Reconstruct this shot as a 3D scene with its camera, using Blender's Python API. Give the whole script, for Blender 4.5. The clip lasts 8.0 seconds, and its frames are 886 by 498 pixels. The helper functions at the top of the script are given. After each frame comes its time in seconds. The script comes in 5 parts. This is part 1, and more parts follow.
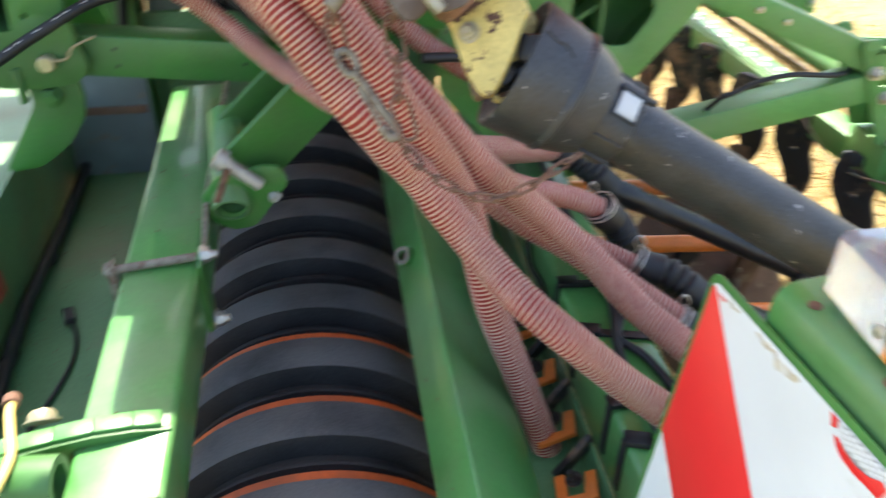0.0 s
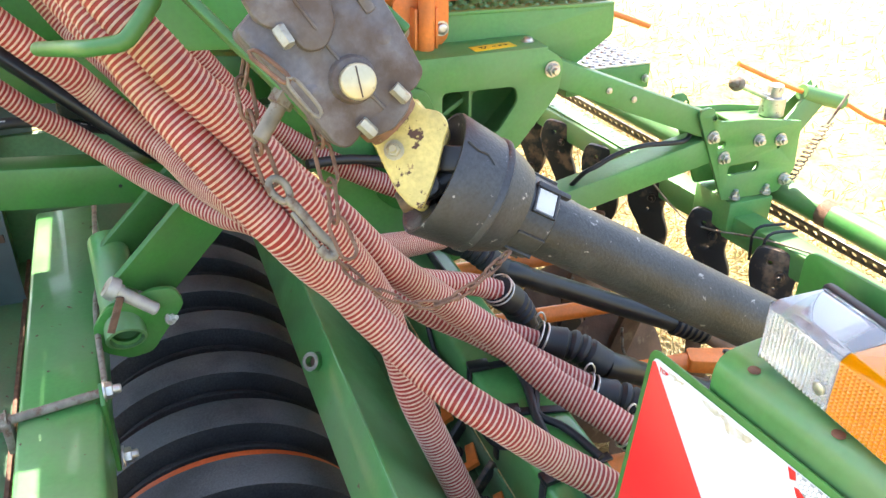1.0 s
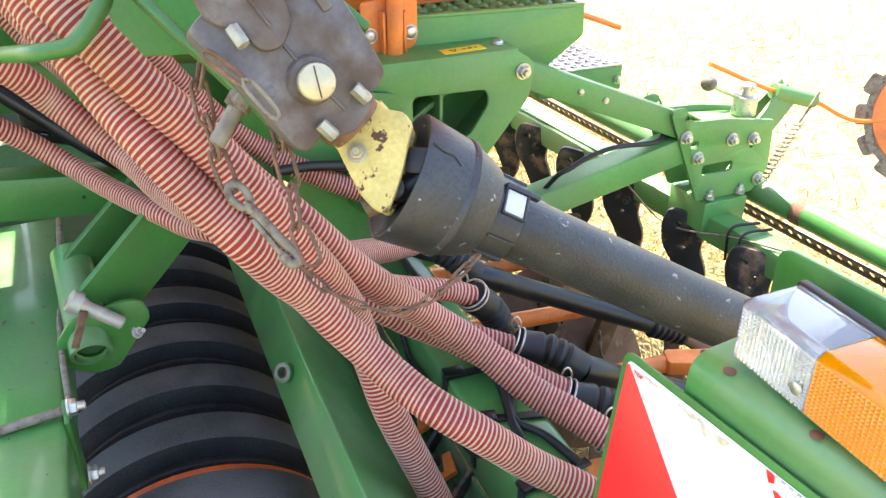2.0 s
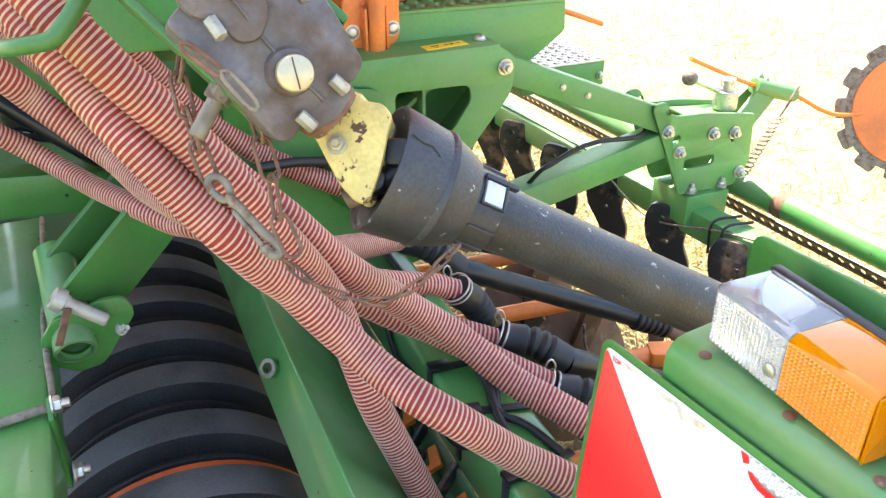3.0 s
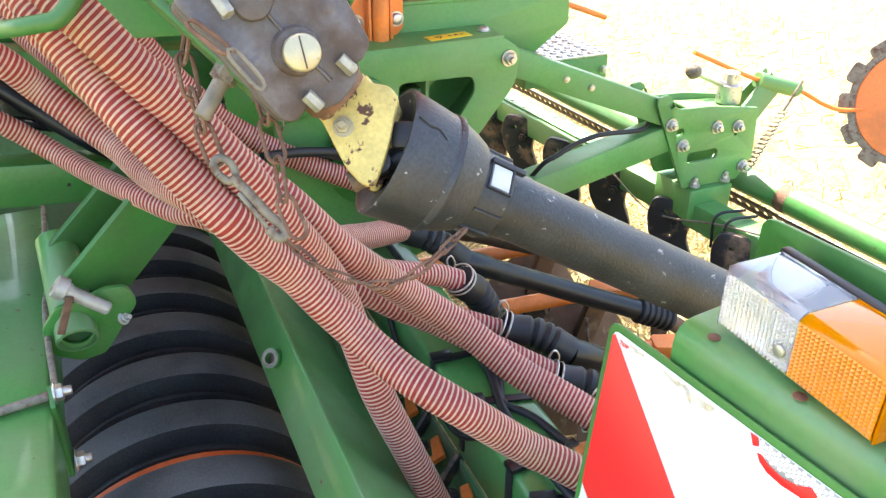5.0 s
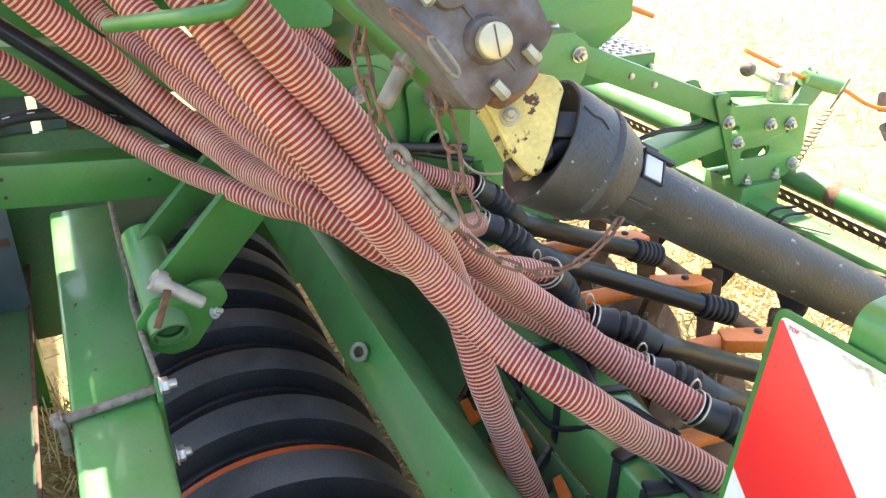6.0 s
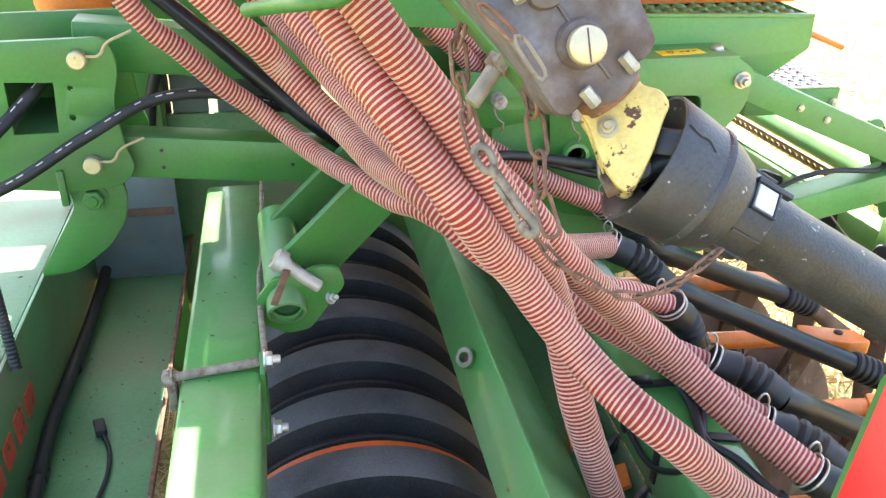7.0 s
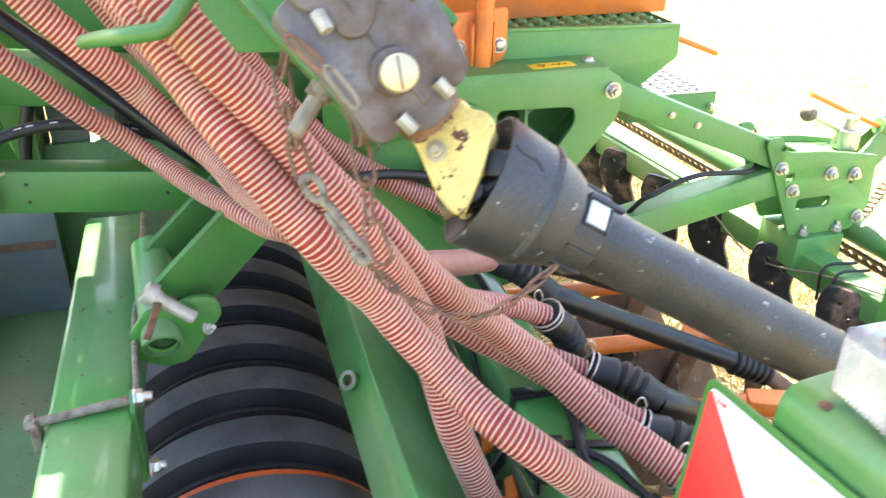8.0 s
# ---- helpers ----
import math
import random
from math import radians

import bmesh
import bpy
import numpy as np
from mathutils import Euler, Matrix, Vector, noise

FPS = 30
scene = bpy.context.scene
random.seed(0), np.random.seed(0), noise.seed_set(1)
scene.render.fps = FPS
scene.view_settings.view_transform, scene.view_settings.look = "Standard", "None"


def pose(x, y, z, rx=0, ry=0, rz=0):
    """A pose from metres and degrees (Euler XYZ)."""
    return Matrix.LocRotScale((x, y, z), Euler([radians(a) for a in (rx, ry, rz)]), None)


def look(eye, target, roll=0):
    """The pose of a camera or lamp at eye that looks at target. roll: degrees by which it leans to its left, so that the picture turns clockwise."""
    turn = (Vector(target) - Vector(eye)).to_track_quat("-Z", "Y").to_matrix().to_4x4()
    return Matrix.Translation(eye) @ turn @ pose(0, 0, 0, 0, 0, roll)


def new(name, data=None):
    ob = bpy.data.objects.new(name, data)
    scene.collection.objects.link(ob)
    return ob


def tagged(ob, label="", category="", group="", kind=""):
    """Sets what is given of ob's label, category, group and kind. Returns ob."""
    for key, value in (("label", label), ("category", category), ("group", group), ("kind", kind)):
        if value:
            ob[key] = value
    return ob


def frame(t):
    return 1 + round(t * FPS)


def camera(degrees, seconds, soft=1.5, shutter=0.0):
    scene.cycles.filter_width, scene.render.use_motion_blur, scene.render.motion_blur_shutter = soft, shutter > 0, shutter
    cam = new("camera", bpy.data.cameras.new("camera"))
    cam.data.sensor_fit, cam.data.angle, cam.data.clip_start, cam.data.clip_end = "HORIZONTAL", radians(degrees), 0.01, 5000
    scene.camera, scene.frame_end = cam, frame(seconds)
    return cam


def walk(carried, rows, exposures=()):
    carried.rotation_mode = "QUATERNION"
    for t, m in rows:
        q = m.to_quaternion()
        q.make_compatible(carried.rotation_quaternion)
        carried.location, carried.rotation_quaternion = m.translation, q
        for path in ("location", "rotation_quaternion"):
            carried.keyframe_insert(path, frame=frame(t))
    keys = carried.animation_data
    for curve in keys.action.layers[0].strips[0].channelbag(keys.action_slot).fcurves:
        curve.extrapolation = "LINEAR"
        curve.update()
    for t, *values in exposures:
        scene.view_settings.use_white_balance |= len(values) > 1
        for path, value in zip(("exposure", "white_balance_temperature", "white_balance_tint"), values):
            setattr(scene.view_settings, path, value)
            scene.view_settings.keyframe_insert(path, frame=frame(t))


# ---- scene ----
cam = camera(56.0, 8.0, soft=1.35, shutter=0.5)
PATH = [
    (0, (0.0100, -0.0930, 1.6400), (0.2650, 1.5198, 0.4851), 0.90),
    (0.2, (-0.0192, -0.1153, 1.6519), (0.4134, 1.4869, 0.5357), 0.94),
    (0.5, (-0.0740, -0.0910, 1.6700), (0.4830, 1.4989, 0.5921), 0.50),
    (1, (-0.0870, -0.0720, 1.6810), (0.5390, 1.5460, 0.6860), 0.50),
    (1.5, (-0.0960, -0.0640, 1.6750), (0.5572, 1.5505, 0.6917), 0.40),
    (2, (-0.0670, -0.0580, 1.6660), (0.6070, 1.5499, 0.6860), 0.10),
    (3.5, (-0.0640, -0.0780, 1.6600), (0.6419, 1.5157, 0.6792), 0.10),
    (4, (-0.0750, -0.0780, 1.6570), (0.6320, 1.5150, 0.6760), 0.20),
    (5.5, (-0.0710, -0.0620, 1.6400), (0.6279, 1.5347, 0.6592), 0.20),
    (5.7, (-0.1501, -0.0457, 1.6461), (0.5680, 1.5434, 0.6667), 0.47),
    (5.9, (-0.2344, -0.0136, 1.6371), (0.5026, 1.5672, 0.6584), 0.89),
    (6, (-0.2550, -0.0080, 1.6340), (0.4851, 1.5723, 0.6568), 0.80),
    (6.2, (-0.2437, -0.0068, 1.6264), (0.4957, 1.5748, 0.6507), 0.86),
    (6.5, (-0.1580, -0.0160, 1.6160), (0.5589, 1.5739, 0.6371), 0.60),
    (6.7, (-0.1386, -0.0255, 1.6150), (0.4744, 1.6103, 0.6413), 1.06),
    (6.8, (-0.1423, -0.0286, 1.6167), (0.3655, 1.6479, 0.6515), 1.07),
    (7, (-0.1550, -0.0280, 1.6150), (0.1938, 1.6962, 0.6634), 1.40),
    (7.3, (-0.1448, -0.0263, 1.6128), (0.2658, 1.6900, 0.6718), 1.61),
    (7.5, (-0.1370, -0.0320, 1.6100), (0.3430, 1.6712, 0.6779), 1.30),
    (8, (-0.0580, -0.0390, 1.6300), (0.4530, 1.6579, 0.7030), 0.90),
]
EXPOSURE = [(0, 2.03), (0.2, 2.17), (0.5, 2.46), (1, 2.52), (3.5, 2.56), (5.5, 2.52), (6, 2.41), (6.5, 2.6), (6.8, 2.72), (8, 2.86)]
walk(cam, [(t, look(eye, target, roll)) for t, eye, target, roll in PATH], [(t, stops + 0.10, 7000, 11) for t, stops in EXPOSURE])

# ---- sky, sun, exposure ----
SUN_EL, SUN_AZ = 58.0, 0.0   # the sun stands behind the hopper, high over the field
world = bpy.data.worlds.new("sky")
scene.world = world
world.use_nodes = True
wn = world.node_tree.nodes
sky = wn.new("ShaderNodeTexSky")
sky.sky_type, sky.sun_disc = "NISHITA", False
sky.sun_elevation, sky.sun_rotation = radians(SUN_EL), radians(SUN_AZ)
sky.dust_density = 2.0
world.node_tree.links.new(sky.outputs[0], wn["Background"].inputs[0])
wn["Background"].inputs[1].default_value = 0.15
sun = new("sun", bpy.data.lights.new("sun", "SUN"))
sun.data.energy, sun.data.angle, sun.data.color = 4.2, radians(0.5), (1.0, 0.95, 0.86)
aim = Vector((math.sin(radians(SUN_AZ)) * math.cos(radians(SUN_EL)), math.cos(radians(SUN_AZ)) * math.cos(radians(SUN_EL)), math.sin(radians(SUN_EL))))
sun.matrix_world = look(aim * 30, (0, 0, 0))

# ---- materials ----
def mat(name, base, rough=0.5, metal=0.0, var=0.15, scale=9.0, dirt=None, dirt_amount=0.0, dirt_scale=14.0, bump=0.0, bump_scale=120.0,
        grain=0.0, coat=0.0, per_object=0.0, soft=0.06, chips=None, chip_amount=0.0, chip_scale=45.0, spec=0.5):
    """A surface with broad tone variation, optional dirt or worn patches, fine grain and relief."""
    m = bpy.data.materials.new(name)
    m.use_nodes = True
    n, l = m.node_tree.nodes, m.node_tree.links
    b = n["Principled BSDF"]
    b.inputs["Roughness"].default_value, b.inputs["Metallic"].default_value = rough, metal
    b.inputs["Coat Weight"].default_value = coat
    b.inputs["Specular IOR Level"].default_value = spec
    co = n.new("ShaderNodeTexCoord")
    big = n.new("ShaderNodeTexNoise")
    big.inputs["Scale"].default_value, big.inputs["Detail"].default_value = scale, 6
    l.new(co.outputs["Object"], big.inputs["Vector"])
    ramp = n.new("ShaderNodeMapRange")
    ramp.inputs["From Min"].default_value, ramp.inputs["From Max"].default_value = 0.3, 0.7
    ramp.inputs["To Min"].default_value, ramp.inputs["To Max"].default_value = 1 - var, 1 + var
    l.new(big.outputs["Fac"], ramp.inputs["Value"])
    hue = n.new("ShaderNodeHueSaturation")
    hue.inputs["Color"].default_value = (*base, 1)
    l.new(ramp.outputs[0], hue.inputs["Value"])
    out = hue.outputs[0]
    if per_object:
        info = n.new("ShaderNodeObjectInfo")
        r2 = n.new("ShaderNodeMapRange")
        r2.inputs["To Min"].default_value, r2.inputs["To Max"].default_value = 1 - per_object, 1 + per_object
        l.new(info.outputs["Random"], r2.inputs["Value"])
        h2 = n.new("ShaderNodeHueSaturation")
        l.new(out, h2.inputs["Color"])
        l.new(r2.outputs[0], h2.inputs["Value"])
        out = h2.outputs[0]
    fine = n.new("ShaderNodeTexNoise")
    fine.inputs["Scale"].default_value, fine.inputs["Detail"].default_value = bump_scale, 4
    l.new(co.outputs["Object"], fine.inputs["Vector"])
    if grain:
        g = n.new("ShaderNodeMapRange")
        g.inputs["From Min"].default_value, g.inputs["From Max"].default_value = 0.3, 0.7
        g.inputs["To Min"].default_value, g.inputs["To Max"].default_value = 1 - grain, 1 + grain
        l.new(fine.outputs["Fac"], g.inputs["Value"])
        h3 = n.new("ShaderNodeHueSaturation")
        l.new(out, h3.inputs["Color"])
        l.new(g.outputs[0], h3.inputs["Value"])
        out = h3.outputs[0]
    if dirt:
        spots = n.new("ShaderNodeTexNoise")
        spots.inputs["Scale"].default_value, spots.inputs["Detail"].default_value, spots.inputs["Roughness"].default_value = dirt_scale, 8, 0.62
        l.new(co.outputs["Object"], spots.inputs["Vector"])
        mask = n.new("ShaderNodeMapRange")
        edge = 0.72 - 0.3 * dirt_amount
        mask.inputs["From Min"].default_value, mask.inputs["From Max"].default_value = edge - soft * 0.3, edge + soft
        l.new(spots.outputs["Fac"], mask.inputs["Value"])
        mix = n.new("ShaderNodeMix")
        mix.data_type = "RGBA"
        l.new(mask.outputs[0], mix.inputs["Factor"])
        l.new(out, mix.inputs["A"])
        mix.inputs["B"].default_value = (*dirt, 1)
        out = mix.outputs["Result"]
        r = n.new("ShaderNodeMapRange")
        r.inputs["To Min"].default_value, r.inputs["To Max"].default_value = rough, min(1, rough + 0.35)
        l.new(mask.outputs[0], r.inputs["Value"])
        l.new(r.outputs[0], b.inputs["Roughness"])
        if metal:
            r = n.new("ShaderNodeMapRange")
            r.inputs["To Min"].default_value, r.inputs["To Max"].default_value = metal, 0
            l.new(mask.outputs[0], r.inputs["Value"])
            l.new(r.outputs[0], b.inputs["Metallic"])
    if chips:
        sp = n.new("ShaderNodeTexNoise")
        sp.inputs["Scale"].default_value, sp.inputs["Detail"].default_value, sp.inputs["Roughness"].default_value = chip_scale, 8, 0.62
        l.new(co.outputs["Object"], sp.inputs["Vector"])
        cm = n.new("ShaderNodeMapRange")
        edge = 0.80 - 0.25 * chip_amount
        cm.inputs["From Min"].default_value, cm.inputs["From Max"].default_value = edge, edge + 0.03
        l.new(sp.outputs["Fac"], cm.inputs["Value"])
        mx = n.new("ShaderNodeMix")
        mx.data_type = "RGBA"
        l.new(cm.outputs[0], mx.inputs["Factor"])
        l.new(out, mx.inputs["A"])
        mx.inputs["B"].default_value = (*chips, 1)
        out = mx.outputs["Result"]
    l.new(out, b.inputs["Base Color"])
    if bump:
        bp = n.new("ShaderNodeBump")
        bp.inputs["Strength"].default_value, bp.inputs["Distance"].default_value = bump, 0.002
        l.new(fine.outputs["Fac"], bp.inputs["Height"])
        l.new(bp.outputs[0], b.inputs["Normal"])
    return m


# Base darkened: part of the shade around the linkage is in this colour.
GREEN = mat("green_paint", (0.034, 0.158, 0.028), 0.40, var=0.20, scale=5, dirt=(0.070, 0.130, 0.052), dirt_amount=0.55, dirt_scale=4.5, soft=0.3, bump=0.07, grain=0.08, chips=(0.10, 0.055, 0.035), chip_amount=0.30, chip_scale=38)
# Paler copy of the green paint: full sun, fading and dust in one colour.
GREEN_SUNLIT = mat("sunlit_faded_green_paint", (0.075, 0.245, 0.060), 0.40, var=0.18, scale=5, dirt=(0.15, 0.24, 0.10), dirt_amount=0.65, dirt_scale=4.5, soft=0.3, bump=0.07, grain=0.08, chips=(0.16, 0.09, 0.06), chip_amount=0.34, chip_scale=38)
# Worn, dusty paint; its paler base also carries sky sheen on the beams.
GREEN_WORN_SKYLIT = mat("green_paint_worn_skylit", (0.058, 0.215, 0.055), 0.32, var=0.18, scale=6, dirt=(0.145, 0.215, 0.105), dirt_amount=0.7, dirt_scale=5, soft=0.3, bump=0.08, grain=0.08, coat=0.15, chips=(0.13, 0.055, 0.035), chip_amount=0.45, chip_scale=30)
GREEN_DUSTY = mat("green_paint_dusty", (0.070, 0.190, 0.080), 0.5, var=0.22, scale=4, dirt=(0.19, 0.165, 0.11), dirt_amount=0.6, dirt_scale=3.2, soft=0.25, bump=0.1, grain=0.1, chips=(0.10, 0.06, 0.04), chip_amount=0.35, chip_scale=40)
ORANGE = mat("orange_paint", (0.70, 0.185, 0.030), 0.42, var=0.14, dirt=(0.40, 0.14, 0.05), dirt_amount=0.5, dirt_scale=7, soft=0.2, bump=0.05, grain=0.08, chips=(0.12, 0.06, 0.04), chip_amount=0.25, chip_scale=50)
RUBBER = mat("tyre_rubber", (0.031, 0.031, 0.032), 0.8, var=0.35, scale=9, dirt=(0.040, 0.036, 0.032), dirt_amount=0.5, dirt_scale=7, soft=0.25, bump=0.3, bump_scale=240, grain=0.3, chips=(0.08, 0.075, 0.07), chip_amount=0.25, chip_scale=70, spec=0.35)
# Lighter grey than RUBBER, for the outermost faces of each ring.
TREAD = mat("lighter_tyre_tread", (0.088, 0.091, 0.094), 0.7, var=0.45, scale=6, dirt=(0.118, 0.114, 0.108), dirt_amount=0.6, dirt_scale=6, soft=0.25, bump=0.4, bump_scale=260, grain=0.25, chips=(0.20, 0.19, 0.17), chip_amount=0.36, chip_scale=60, spec=0.4)
BLACK = mat("black_rubber", (0.012, 0.013, 0.015), 0.5, var=0.25, dirt=(0.05, 0.046, 0.042), dirt_amount=0.4, dirt_scale=12, soft=0.2, bump=0.1, spec=0.4)
PIPE = mat("black_pipe_plastic", (0.009, 0.010, 0.012), 0.34, var=0.25, dirt=(0.035, 0.033, 0.032), dirt_amount=0.4, dirt_scale=9, soft=0.2, bump=0.05, grain=0.15, spec=0.35)
GUARD = mat("guard_plastic", (0.027, 0.028, 0.031), 0.44, var=0.35, scale=12, dirt=(0.064, 0.064, 0.066), dirt_amount=0.5, dirt_scale=8, soft=0.2, bump=0.3, bump_scale=260, grain=0.28, chips=(0.26, 0.25, 0.24), chip_amount=0.66, chip_scale=62)
IRON = mat("cast_iron_paint", (0.118, 0.104, 0.106), 0.42, var=0.32, scale=16, dirt=(0.075, 0.050, 0.038), dirt_amount=0.8, dirt_scale=11, soft=0.14, bump=0.35, bump_scale=170, grain=0.16, chips=(0.27, 0.25, 0.24), chip_amount=0.22, chip_scale=42)
YELLOW = mat("chipped_yellow_paint", (0.52, 0.41, 0.13), 0.45, var=0.22, scale=20, dirt=(0.085, 0.042, 0.028), dirt_amount=0.54, dirt_scale=42, soft=0.02, bump=0.25, bump_scale=200, grain=0.12, chips=(0.30, 0.20, 0.07), chip_amount=0.6, chip_scale=60)
ZINC = mat("zinc_steel", (0.52, 0.50, 0.46), 0.4, metal=0.85, var=0.2, scale=60, dirt=(0.22, 0.15, 0.09), dirt_amount=0.32, dirt_scale=60, bump=0.2)
WORNPIN = mat("weathered_pin_steel", (0.40, 0.38, 0.34), 0.55, metal=0.55, var=0.3, scale=30, dirt=(0.14, 0.085, 0.055), dirt_amount=0.55, dirt_scale=28, soft=0.12, bump=0.3)
PALEBOLT = mat("dull_pale_bolt", (0.34, 0.32, 0.26), 0.5, metal=0.5, var=0.25, scale=70, dirt=(0.20, 0.13, 0.08), dirt_amount=0.45, dirt_scale=80, soft=0.1, bump=0.25)
SPACER = mat("red_orange_paint", (0.60, 0.105, 0.022), 0.5, var=0.16, dirt=(0.26, 0.08, 0.035), dirt_amount=0.5, dirt_scale=8, soft=0.2, bump=0.1, grain=0.1, chips=(0.07, 0.04, 0.03), chip_amount=0.34, chip_scale=40)
BRASS = mat("plug_yellow_zinc", (0.47, 0.41, 0.27), 0.42, metal=0.6, var=0.12, scale=60, dirt=(0.2, 0.15, 0.1), dirt_amount=0.25, dirt_scale=90, bump=0.15)
RUSTY = mat("rusty_steel", (0.15, 0.075, 0.045), 0.8, var=0.4, scale=50, dirt=(0.22, 0.17, 0.12), dirt_amount=0.4, dirt_scale=70, bump=0.4, bump_scale=300)
GREYIRON = mat("galvanised_hook", (0.20, 0.175, 0.135), 0.7, metal=0.2, var=0.3, scale=50, dirt=(0.115, 0.065, 0.042), dirt_amount=0.6, dirt_scale=60, soft=0.1, bump=0.35)
SOILDISC = mat("soiled_steel", (0.12, 0.07, 0.045), 0.75, var=0.35, scale=16, dirt=(0.2, 0.15, 0.1), dirt_amount=0.4, dirt_scale=18, bump=0.4)
BLACKSTEEL = mat("black_steel", (0.016, 0.016, 0.017), 0.45, var=0.2, dirt=(0.20, 0.13, 0.08), dirt_amount=0.5, dirt_scale=10, soft=0.08, bump=0.1)
HOSE_RED = mat("hose_red_pvc", (0.235, 0.026, 0.022), 0.55, var=0.22, scale=5, dirt=(0.20, 0.050, 0.030), dirt_amount=0.3, dirt_scale=4, soft=0.2, grain=0.12, spec=0.3)
HOSE_RIB = mat("hose_cream_rib", (0.48, 0.315, 0.245), 0.5, var=0.18, scale=5, dirt=(0.43, 0.295, 0.160), dirt_amount=0.4, dirt_scale=4, soft=0.2, grain=0.12, spec=0.35)
WHITE = mat("white_sheeting", (0.66, 0.68, 0.69), 0.35, var=0.06, dirt=(0.44, 0.40, 0.31), dirt_amount=0.36, dirt_scale=7, soft=0.14, chips=(0.30, 0.24, 0.16), chip_amount=0.24, chip_scale=55)
SMEAR = mat("dried_dirt", (0.50, 0.44, 0.33), 0.8, var=0.25, scale=60, dirt=(0.64, 0.65, 0.65), dirt_amount=0.85, dirt_scale=50, soft=0.15, grain=0.15)
REDSIGN = mat("red_sheeting", (0.72, 0.022, 0.025), 0.35, var=0.05)
LABEL_Y = mat("yellow_label", (0.80, 0.56, 0.03), 0.4, var=0.05)
LABEL_W = mat("white_label", (0.50, 0.50, 0.48), 0.5, var=0.1, dirt=(0.32, 0.30, 0.27), dirt_amount=0.5, dirt_scale=40, soft=0.15)
INK = mat("black_ink", (0.012, 0.012, 0.012), 0.5)
REDINK = mat("red_ink", (0.45, 0.05, 0.03), 0.5, var=0.2, dirt=(0.06, 0.12, 0.05), dirt_amount=0.5, dirt_scale=40)
TIE = mat("yellow_cable", (0.70, 0.52, 0.16), 0.45, var=0.1)
WIRE = mat("tan_wire", (0.34, 0.27, 0.15), 0.6, var=0.2)
BLUEGREY = mat("blue_grey_sheet", (0.10, 0.14, 0.15), 0.5, var=0.2, dirt=(0.16, 0.13, 0.09), dirt_amount=0.4, dirt_scale=6)


def glass(name, tint, rough, cloud):
    m = bpy.data.materials.new(name)
    m.use_nodes = True
    b = m.node_tree.nodes["Principled BSDF"]
    b.inputs["Base Color"].default_value = (*tint, 1)
    b.inputs["Roughness"].default_value, b.inputs["IOR"].default_value = rough, 1.45
    b.inputs["Transmission Weight"].default_value = cloud
    b.inputs["Specular IOR Level"].default_value = 0.22
    return m


CLEAR = glass("clear_lens", (0.88, 0.91, 0.94), 0.05, 0.90)
AMBER = glass("amber_lens", (1.0, 0.40, 0.0), 0.08, 0.68)
REFLECTOR = mat("lamp_reflector", (0.85, 0.85, 0.85), 0.3, metal=0.15, var=0.1)


# ---- mesh helpers ----
def basis(ax, hint=(0, 0, 1)):
    ax = Vector(ax).normalized()
    h = Vector(hint)
    if abs(ax.dot(h)) > 0.97:
        h = Vector((1, 0, 0))
    u = h.cross(ax).normalized()
    return u, ax.cross(u).normalized(), ax


def join(*bms):
    out = bms[0]
    for b in bms[1:]:
        me = bpy.data.meshes.new("t")
        b.to_mesh(me)
        out.from_mesh(me)
        bpy.data.meshes.remove(me)
        b.free()
    return out


def block(c, size, ex=(1, 0, 0), ey=(0, 1, 0), bev=0.003, seg=2):
    """A box round c with its edges along ex, ey and their normal, bevelled."""
    bm = bmesh.new()
    bmesh.ops.create_cube(bm, size=1)
    x = Vector(ex).normalized()
    z = x.cross(Vector(ey)).normalized()
    y = z.cross(x)
    m = Matrix(((x[0], y[0], z[0], 0), (x[1], y[1], z[1], 0), (x[2], y[2], z[2], 0), (0, 0, 0, 1)))
    bmesh.ops.scale(bm, vec=size, verts=bm.verts)
    if bev:
        bmesh.ops.bevel(bm, geom=bm.edges[:], offset=min(bev, min(size) * 0.45), segments=seg, affect="EDGES", profile=0.5)
    bmesh.ops.transform(bm, matrix=Matrix.Translation(c) @ m, verts=bm.verts)
    return bm


def bar(p0, p1, w, h, up=(0, 0, 1), bev=0.003):
    """A square tube from p0 to p1, w wide and h high across up."""
    p0, p1 = Vector(p0), Vector(p1)
    d = p1 - p0
    side = d.cross(Vector(up))
    return block((p0 + p1) / 2, (d.length, w, h), d, -side, bev)


def lathe(profile, p0, axis, n=24, close=False):
    """Turns (along, radius) pairs about the axis through p0."""
    u, v, a = basis(axis)
    p0 = Vector(p0)
    bm = bmesh.new()
    rings = []
    for s, r in profile:
        if r < 1e-5:
            rings.append([bm.verts.new(p0 + a * s)])
        else:
            rings.append([bm.verts.new(p0 + a * s + (u * math.cos(2 * math.pi * i / n) + v * math.sin(2 * math.pi * i / n)) * r) for i in range(n)])
    pairs = list(zip(rings, rings[1:])) + ([(rings[-1], rings[0])] if close else [])
    for r0, r1 in pairs:
        for i in range(n):
            q = [r0[i % len(r0)], r0[(i + 1) % len(r0)], r1[(i + 1) % len(r1)], r1[i % len(r1)]]
            q = list(dict.fromkeys(q))
            if len(q) > 2:
                bm.faces.new(q)
    bmesh.ops.recalc_face_normals(bm, faces=bm.faces)
    return bm


def rod(p0, p1, r, n=16, bev=0.0015):
    p0, p1 = Vector(p0), Vector(p1)
    L = (p1 - p0).length
    b = min(bev, r * 0.4, L * 0.3)
    return lathe([(0, 0), (0, r - b), (b, r), (L - b, r), (L, r - b), (L, 0)], p0, p1 - p0, n)


